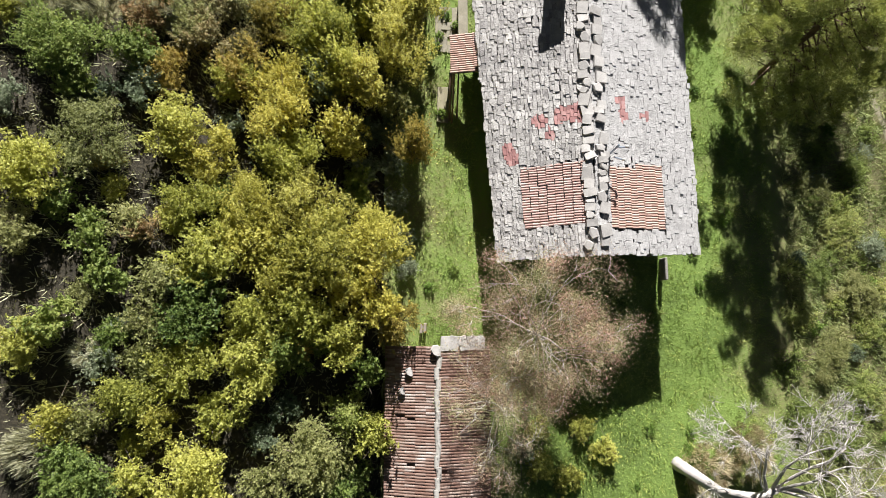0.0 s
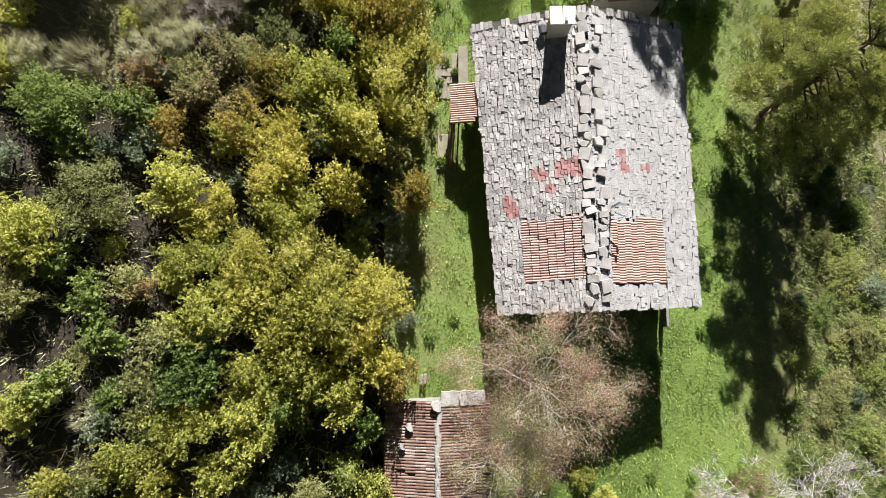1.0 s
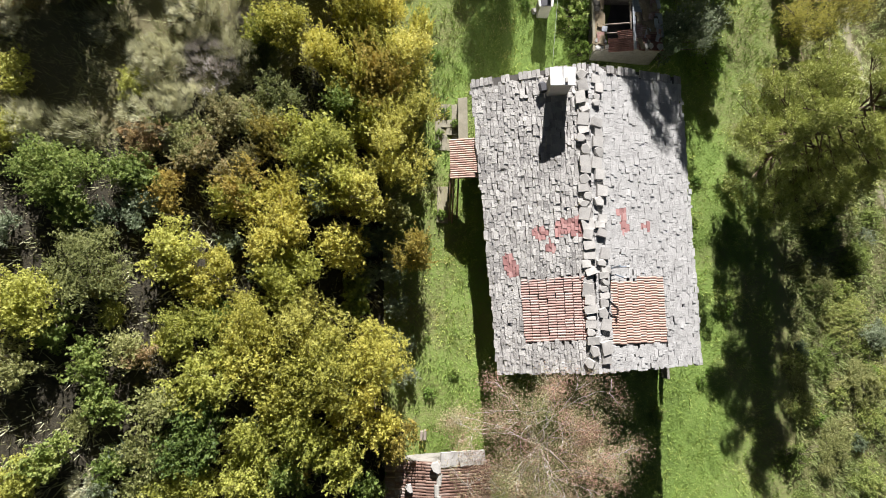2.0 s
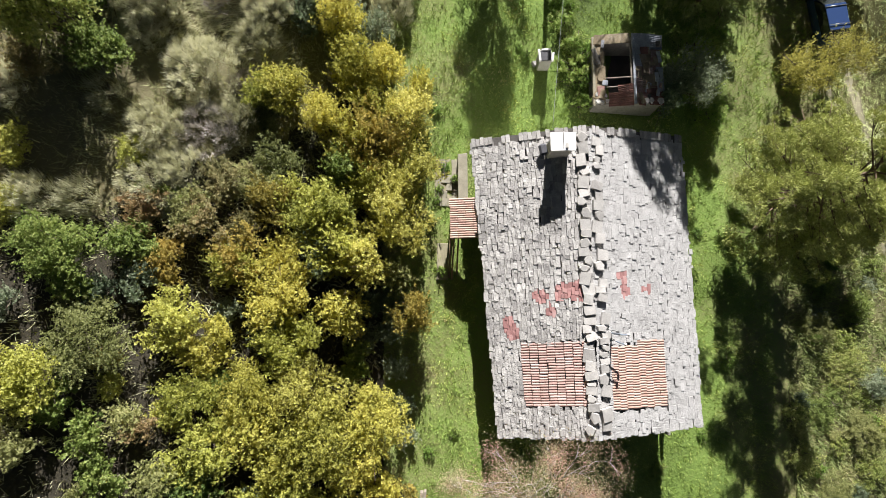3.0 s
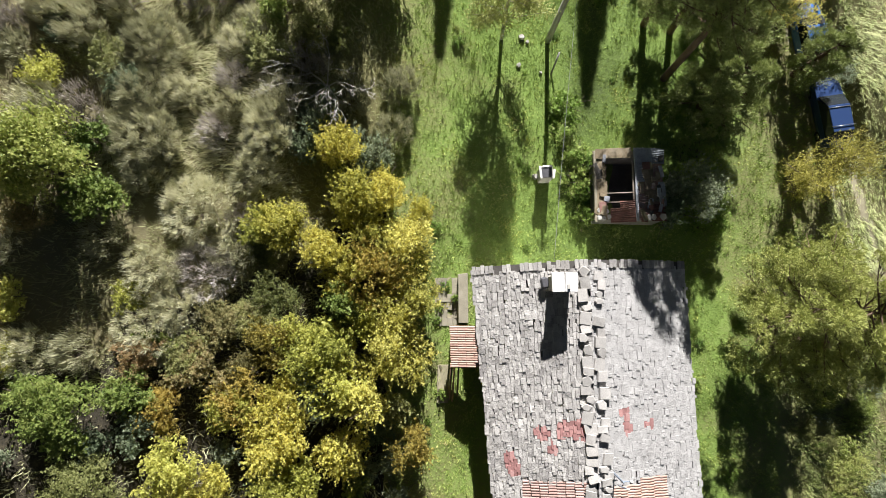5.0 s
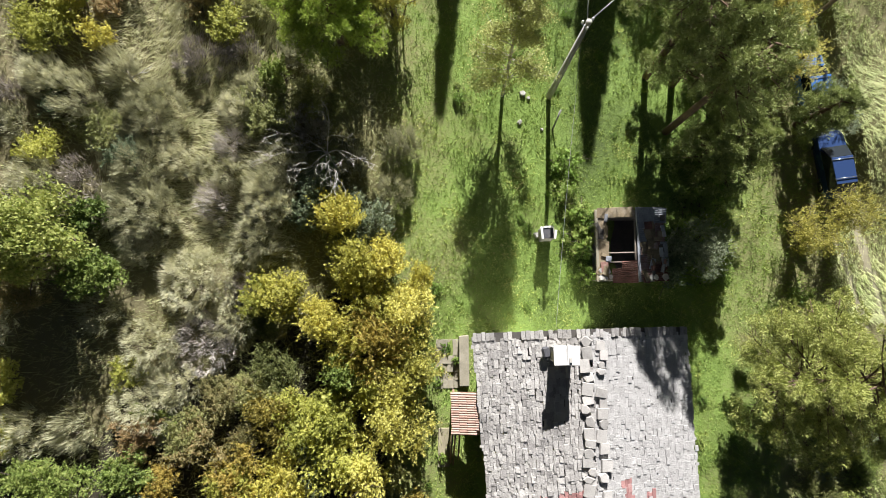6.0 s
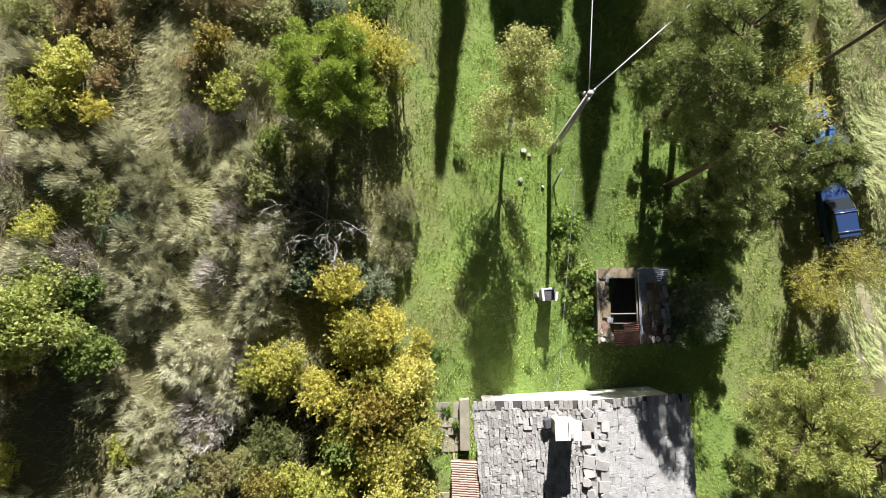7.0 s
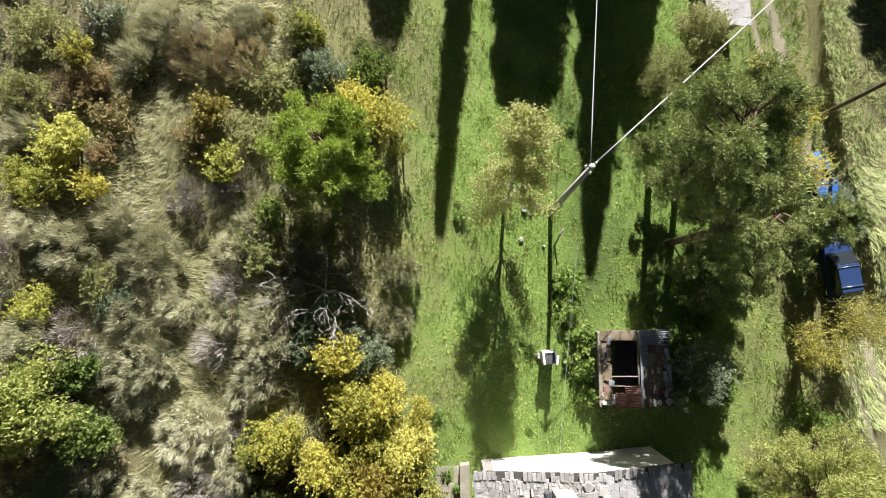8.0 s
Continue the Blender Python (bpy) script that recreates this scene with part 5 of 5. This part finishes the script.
def branching(rng, start, way, length, radius, depth, runs, tips, droop=0.0, spread=0.6, forks=3):
    """A limb that wanders and forks into thinner ones."""
    pts, rad = [Vector(start)], [radius]
    d = Vector(way).normalized()
    for i in range(4):
        d = (d + Vector(rng.normal(0, 0.23, 3)) + Vector((0, 0, -droop))).normalized()
        pts.append(pts[-1] + d * length / 4)
        rad.append(radius * (1 - 0.16 * (i + 1)))
    runs.append((pts, rad))
    if depth == 0:
        tips.append(pts[-1])
        tips.append(pts[2])
        return
    for _ in range(forks if depth == 1 else 3):
        at = pts[int(rng.integers(2, 5))]
        side = Vector(rng.normal(0, 1, 3))
        nd = (d + (side - d * side.dot(d)).normalized() * rng.uniform(spread * 0.6, spread * 1.6)).normalized()
        branching(rng, at, nd, length * rng.uniform(0.5, 0.75), max(radius * 0.45, 0.011), depth - 1, runs, tips, droop, spread, forks)


def limbed_tree(name, x, y, limbs, trunk, bark, seed, label, leaf=None, n_leaf=0, size=0.12, wid=0.07, cloud=0.35, depth=3, droop=0.0, forks=3):
    """A tree of branching limbs. trunk: points and radii; limbs: (start, way, length, radius)."""
    rng = np.random.default_rng(seed)
    thing = empty(name, pose(x, y, gz(x, y)), label, "tree")
    runs, tips = [], []
    for s, w, l, r in limbs:
        branching(rng, s, w, l, r, depth, runs, tips, droop, 0.6, forks)
    part("trunk", tube_mesh("trunk", [trunk], M[bark], 9), None, thing)
    part("branchwork", tube_mesh("limbs", runs, M[bark], 4), None, thing)
    if leaf:
        T = np.array([tuple(t) for t in tips])
        k = rng.integers(len(T), size=n_leaf)
        pos = T[k] + rng.normal(0, cloud, (n_leaf, 3))
        me = raw_mesh("crown", leaves(rng, pos, np.tile((0, 0.35, 0.5), (n_leaf, 1)), size, wid), 3)
        me.materials.append(M[leaf])
        part("crown", me, None, thing)
    return thing


# russet tree before the south gable
RUSSET = [(0.7 * i, 0.75 + 0.12 * (i % 3), 2.5 + 0.2 * (i % 2)) for i in range(9)] + [(0.4 + 1.26 * i, 2.3, 2.3) for i in range(5)]
limbed_tree("russet_tree", 4.15, -1.0, [((0, 0, 1.9), (math.cos(a), math.sin(a), up), ln, 0.045) for a, up, ln in RUSSET],
            ([(0, 0, -0.2), (0.02, 0.0, 1.0), (0, 0, 2.1)], [0.2, 0.15, 0.12]), "bark_pale", 207, "half-bare tree with russet and olive leaves", "russet", 72000, 0.066, 0.029, 0.26)
limbed_tree("russet_tree", 2.55, -4.0, [((0, 0, 2.1), (math.cos(a), math.sin(a), 1.15), 1.9, 0.035) for a in (1.9, 2.5, 3.0, 3.5, 4.1, 4.8, 0.9)],
            ([(0, 0, -0.2), (0.02, 0.0, 1.0), (0, 0, 2.2)], [0.12, 0.09, 0.06]), "bark_pale", 208, "thin half-bare tree with russet twigs over the shed roof", "russet", 13000, 0.066, 0.029, 0.24)
# big bare tree
limbed_tree("bare_tree", 11.3, -7.4, [((3.0, -0.2, 3.3), (1, 0.12, 0.3), 3.8, 0.14), ((3.0, -0.2, 3.3), (0.85, 0.45, 0.5), 3.4, 0.10), ((2.7, -0.3, 3.2), (-0.25, 1, 0.6), 3.0, 0.09), ((2.8, -0.4, 3.2), (0.3, -1, 0.5), 3.0, 0.11),
             ((2.9, -0.2, 3.3), (0.15, 1.0, 0.75), 3.0, 0.085), ((1.6, -0.7, 2.2), (-0.6, 0.5, 0.5), 2.0, 0.045), ((3.1, -0.2, 3.4), (0.6, 0.9, 0.6), 2.9, 0.085), ((2.7, -0.3, 3.1), (-0.7, 0.75, 0.6), 2.6, 0.05), ((3.1, -0.2, 3.4), (1, -0.3, 0.4), 3.2, 0.09)],
            ([(0, 0.1, -0.3), (0.35, -0.1, 0.7), (1.3, -0.75, 1.9), (2.5, -0.65, 2.9), (3.05, -0.2, 3.4)], [0.36, 0.28, 0.24, 0.2, 0.14]), "bark_pale", 202, "large leafless tree with pale crooked limbs", depth=4, forks=9)
# dead branches in the shade of the round pine
limbed_tree("dead_tree", -5.0, 23.0, [((0, 0, 1.5), (math.cos(a), math.sin(a), 0.75), 1.5 + 0.25 * math.sin(3 * a), 0.032) for a in (0.2, 1.1, 2.0, 2.9, 4.0, 5.0, 5.7)],
            ([(0, 0, -0.2), (0, 0, 1.7)], [0.09, 0.06]), "bark_pale", 203, "dead shrub with pale bent branches", depth=3, droop=0.06)
limbed_tree("dead_tree", -12.6, 25.6, [((0, 0, 0.3), (1, 0.3, 0.8), 0.9, 0.035), ((0, 0, 0.3), (-0.4, 0.8, 0.6), 0.8, 0.03)], ([(0, 0, -0.2), (0, 0, 0.4)], [0.06, 0.04]), "bark_pale", 204, "small bleached dead branch in the dry grass", depth=1)


def needle_crown(rng, c, r, n, length, wid):
    pos, way = crown_points(rng, c, r, n, 1)
    t = way * 0.7 + np.array((0, 0, 0.5)) + rng.normal(size=(n, 3)) * 0.45
    t /= np.linalg.norm(t, axis=1, keepdims=True)
    b = np.cross(t, unit(rng, n))
    b /= np.linalg.norm(b, axis=1, keepdims=True)
    s = length * rng.uniform(0.6, 1.3, (n, 1))
    return np.stack((pos - b * wid / 2, pos + b * wid / 2, pos + t * s), 1)


def pine(x, y, h, d, lean, seed, label, mat="pine", n=26000, base=0.4, limbs=40):
    """A pine: leaning trunk, spreading limbs at many heights, and tufts of needles along their outer parts."""
    rng = np.random.default_rng(seed)
    thing = empty("pine_tree", pose(x, y, gz(x, y)), label, "tree")
    top = Vector((lean[0], lean[1], h))
    part("trunk", tube_mesh("trunk", [([(0, 0, -0.3), top * 0.35, top * 0.7, top * 0.93], [0.2, 0.16, 0.10, 0.03])], M["bark_pine"], 8), None, thing)
    runs, C, r = [], [], []
    for i in range(limbs):
        g = (i + rng.uniform(0, 1)) / limbs
        f = base + (0.96 - base) * g
        a = i * 2.4 + rng.normal(0, 0.5)
        ln = d / 2 * (0.28 + 0.72 * math.sqrt(max(0.0, 1 - (1.15 * g - 0.22) ** 2))) * rng.uniform(0.62, 1.14)
        s = top * f
        e = s + Vector((math.cos(a) * ln, math.sin(a) * ln, ln * rng.uniform(0.05, 0.34)))
        runs.append(([s, s.lerp(e, 0.5) - Vector((0, 0, 0.06 * ln)), e], [0.05, 0.035, 0.012]))
        for _ in range(11):
            q = 0.28 + 0.76 * rng.random() ** 0.8
            off = rng.normal(0, 0.17 * ln * (1.2 - 0.5 * q))
            p = s.lerp(e, q) + Vector((-math.sin(a) * off, math.cos(a) * off, rng.uniform(-0.05, 0.22)))
            C.append(p)
            r.append(rng.uniform(0.16, 0.34) * (d / 6) ** 0.5)
            runs.append(([s.lerp(e, max(0.1, q - 0.2)), p], [0.018, 0.008]))
    part("branchwork", tube_mesh("limbs", runs, M["bark_pine"], 3), None, thing)
    me = raw_mesh("crown", needle_crown(rng, np.array([tuple(p) for p in C]), np.array(r), int(n * 1.35), 0.15, 0.040), 3)
    me.materials.append(M[mat])
    part("crown", me, None, thing)
    return thing


pine(10.8, 28.5, 12.2, 5.6, (-0.3, 0.3), 301, "tall pine with an open grey-green crown", n=40000, base=0.52, limbs=38)
pine(11.85, 25.6, 11.7, 4.4, (-0.35, -0.2), 302, "tall leaning pine with an open grey-green crown", n=17000, base=0.54, limbs=30)
pine(12.3, 28.2, 8.4, 4.8, (-0.5, 0.1), 305, "younger pine between the tall ones", n=38000, base=0.12, limbs=44)
pine(17.4, 13.0, 9.0, 7.3, (0.0, 0.2), 303, "broad olive-green pine beside the lawn", "pine_olive", 76000, 0.08, 72)
pine(21.2, 12.4, 3.4, 4.6, (0.1, 0.1), 307, "low spreading pine by the track", "pine_olive", 24000, 0.08, 30)
pine(-4.75, 28.6, 5.6, 5.0, (0.1, 0.1), 304, "round bright green pine at the edge of the thicket", "pine_bright", 36000, 0.34, 40)
pine(13.9, 24.2, 5.2, 4.4, (0.1, 0.2), 308, "bushy young pine below the tall ones", n=34000, base=0.06, limbs=40)
pine(14.6, 28.6, 6.0, 3.8, (0.0, 0.1), 309, "bushy young pine beside the hedge", n=24000, base=0.06, limbs=34)
pine(20.0, 26.6, 4.2, 2.9, (0.1, 0.0), 306, "small dark pine beside the parked cars", n=16000, base=0.08, limbs=28)


def upright_tree(x, y, h, d, seed, label, leaf, n, lean=(0, 0), base=0.25):
    """A slender tree with steep limbs."""
    rng = np.random.default_rng(seed)
    thing = empty("slender_tree", pose(x, y, gz(x, y)), label, "tree")
    top = Vector((lean[0], lean[1], h))
    runs, pts = [([Vector((0, 0, -0.2)), top * 0.5, top], [0.10, 0.06, 0.015])], []
    for i in range(60):
        f = rng.uniform(base, 0.95)
        a = rng.uniform(0, 2 * math.pi)
        ln = d * 0.55 * (1.12 - f) ** 0.6 * rng.uniform(0.6, 1.1)
        s = top * f
        e = s + Vector((math.cos(a) * ln, math.sin(a) * ln, ln * 1.1))
        runs.append(([s, e], [0.025, 0.006]))
        pts += [s.lerp(e, g) for g in (0.4, 0.7, 1.0)]
    part("trunk", tube_mesh("trunk", runs, M["bark_pale"], 5), None, thing)
    T = np.array([tuple(p) for p in pts])
    pos = T[rng.integers(len(T), size=n)] + rng.normal(0, 0.17, (n, 3))
    me = raw_mesh("crown", leaves(rng, pos, np.tile((0, 0.3, 0.5), (n, 1)), 0.092, 0.064), 3)
    me.materials.append(M[leaf])
    part("crown", me, None, thing)
    return thing


upright_tree(3.0, 26.9, 7.8, 3.6, 311, "slender young tree with pale yellow-green leaves", "pale_leaf", 22000, (0.3, 2.4), 0.12)


def conifer(x, y, h, d, seed, blunt=0.55):
    """Tall spruce north of the meadow whose shadow lies over the grass."""
    rng = np.random.default_rng(seed)
    thing = empty("conifer_tree", pose(x, y, gz(x, y)), "tall dark conifer beyond the meadow", "tree", "conifers beyond the meadow")
    part("trunk", tube_mesh("trunk", [([(0, 0, -0.3), (0, 0, h * 0.98)], [0.2, 0.03])], M["bark"], 7), None, thing)
    n = int(2200 * d * h / 10)
    f = rng.random(n) ** 0.8
    a = rng.uniform(0, 2 * math.pi, n)
    rad = d / 2 * (1 - f) ** blunt * np.sqrt(rng.random(n)) * (0.85 + 0.3 * np.sin(a * 5 + f * 40))
    pos = np.stack((np.cos(a) * rad, np.sin(a) * rad, 0.8 + f * (h - 0.9)), 1)
    me = raw_mesh("crown", leaves(rng, pos, np.tile((0, 0, 0.5), (n, 1)), 0.5, 0.22), 3)
    me.materials.append(M["pine"])
    part("crown", me, None, thing)


def shadow_maker(tip_x, tip_y, h, d, seed, blunt=0.55):
    k = h / math.tan(radians(SUN_UP))
    conifer(tip_x + k * math.sin(radians(SUN_EAST)), tip_y + k * math.cos(radians(SUN_EAST)), h, d, seed, blunt)


shadow_maker(-0.25, 25.0, 14, 2.0, 401)
shadow_maker(7.3, 22.9, 15, 5.0, 402, 0.75)
shadow_maker(4.7, 31.6, 12, 3.6, 403, 0.2)
shadow_maker(3.3, 31.9, 12, 3.2, 404, 0.2)
shadow_maker(-3.0, 33.2, 12, 5.0, 405)
shadow_maker(9.6, 31.0, 13, 5.0, 406)
shadow_maker(25.2, 36.4, 10, 6.5, 407, 0.25)


# ---- grass ----
def blocked(x, y):
    """Where no grass grows: under the buildings."""
    house_area = (x > 1.6) & (x < 11.0) & (y > 2.6) & (y < 15.2)
    hut_area = (x > 7.5) & (x < 10.8) & (y > 17.6) & (y < 21.0)
    shed_area = (x > -2.1) & (x < 1.8) & (y > -8.4) & (y < -1.6)
    pave_area = (x > -0.35) & (x < 1.1) & (y > 12.6) & (y < 14.9)
    tx = np.interp(y, [q[1] for q in TRACK[::-1]], [q[0] for q in TRACK[::-1]])
    rut_area = np.abs(np.abs(x - tx) - 0.75) < 0.12
    return house_area | hut_area | shed_area | pave_area | rut_area


def grass(name, x0, x1, y0, y1, per, mat, label, low, high, wid, seed, blades=4, clump=0.05, lie=(0.15, 1.0), combed=None):
    rng = np.random.default_rng(seed)
    n = int((x1 - x0) * (y1 - y0) * per)
    x, y = rng.uniform(x0, x1, n), rng.uniform(y0, y1, n)
    # thicker and thinner places
    thick = 0.5 + 0.28 * np.sin(1.7 * x + 0.9 * y) * np.sin(1.3 * y - 0.6 * x) + 0.22 * np.sin(4.1 * x + 1.0) * np.sin(3.7 * y)
    keep = ~blocked(x, y) & (rng.random(n) < thick + 0.35)
    x, y, thick = x[keep], y[keep], thick[keep]
    tall = (0.35 + 1.1 * rng.random(len(x)) ** 2.2) * (0.5 + 0.9 * thick)
    x, y, tall = (np.repeat(q, blades) for q in (x, y, tall))
    n = len(x)
    a = rng.uniform(0, 2 * math.pi, n)
    q = clump * np.sqrt(rng.random(n))
    root = np.stack((x + np.cos(a) * q, y + np.sin(a) * q, np.zeros(n)), 1)
    root[:, 2] = ground_z(root[:, 0], root[:, 1]) - 0.01
    lean = rng.uniform(*lie, n)
    if combed is not None:
        a = radians(combed) + 0.9 * np.sin(0.55 * x + 0.4) * np.sin(0.5 * y) + rng.normal(0, 0.35, n)
    ln = rng.uniform(low, high, n) * tall
    way = np.stack((np.cos(a) * np.sin(lean), np.sin(a) * np.sin(lean), np.cos(lean)), 1)
    side = np.stack((-np.sin(a), np.cos(a), np.zeros(n)), 1)
    w = (wid * rng.uniform(0.6, 1.4, n))[:, None]
    me = raw_mesh(name, np.stack((root - side * w / 2, root + side * w / 2, root + way * ln[:, None]), 1), 3)
    me.materials.append(M[mat])
    return tagged(new(name, me), label, "grass", kind="stuff")


grass("lawn_grass", -2.6, 17.5, -11, 41, 76, "grass", "lush green meadow grass round the house", 0.12, 0.28, 0.026, 501, 4, 0.075)
grass("dry_grass", -21, -2.2, 10, 41, 38, "grass_dry", "long dry straw-coloured grass on the slope", 0.25, 0.62, 0.026, 502, 4, 0.10)
grass("thicket_grass", -21, -2.6, -11, 10, 12, "grass_dry", "thin dry grass between the shrubs", 0.25, 0.62, 0.034, 506, 4, 0.10)
grass("lawn_edge_grass", 17.3, 23.5, 11, 44, 40, "grass", "green grass along the track", 0.14, 0.32, 0.034, 503, 5, 0.09)
grass("scrub_grass", 18.4, 27, -12, 13, 58, "grass_scrub", "rough green and tan undergrowth on the slope below the house", 0.2, 0.55, 0.045, 507, 5, 0.12, (0.3, 1.2))
grass("pale_grass", 21.8, 29.5, 15.5, 44, 70, "grass_pale", "pale green grass on the bank beyond the track", 0.25, 0.6, 0.034, 504, 4, 0.10, (0.5, 1.25), 250)
grass("combed_grass", -13.8, -7.2, 18, 36, 56, "grass_dry", "long straw-coloured grass laid flat in waves", 0.3, 0.8, 0.03, 505, 5, 0.12, (0.8, 1.35), 20)
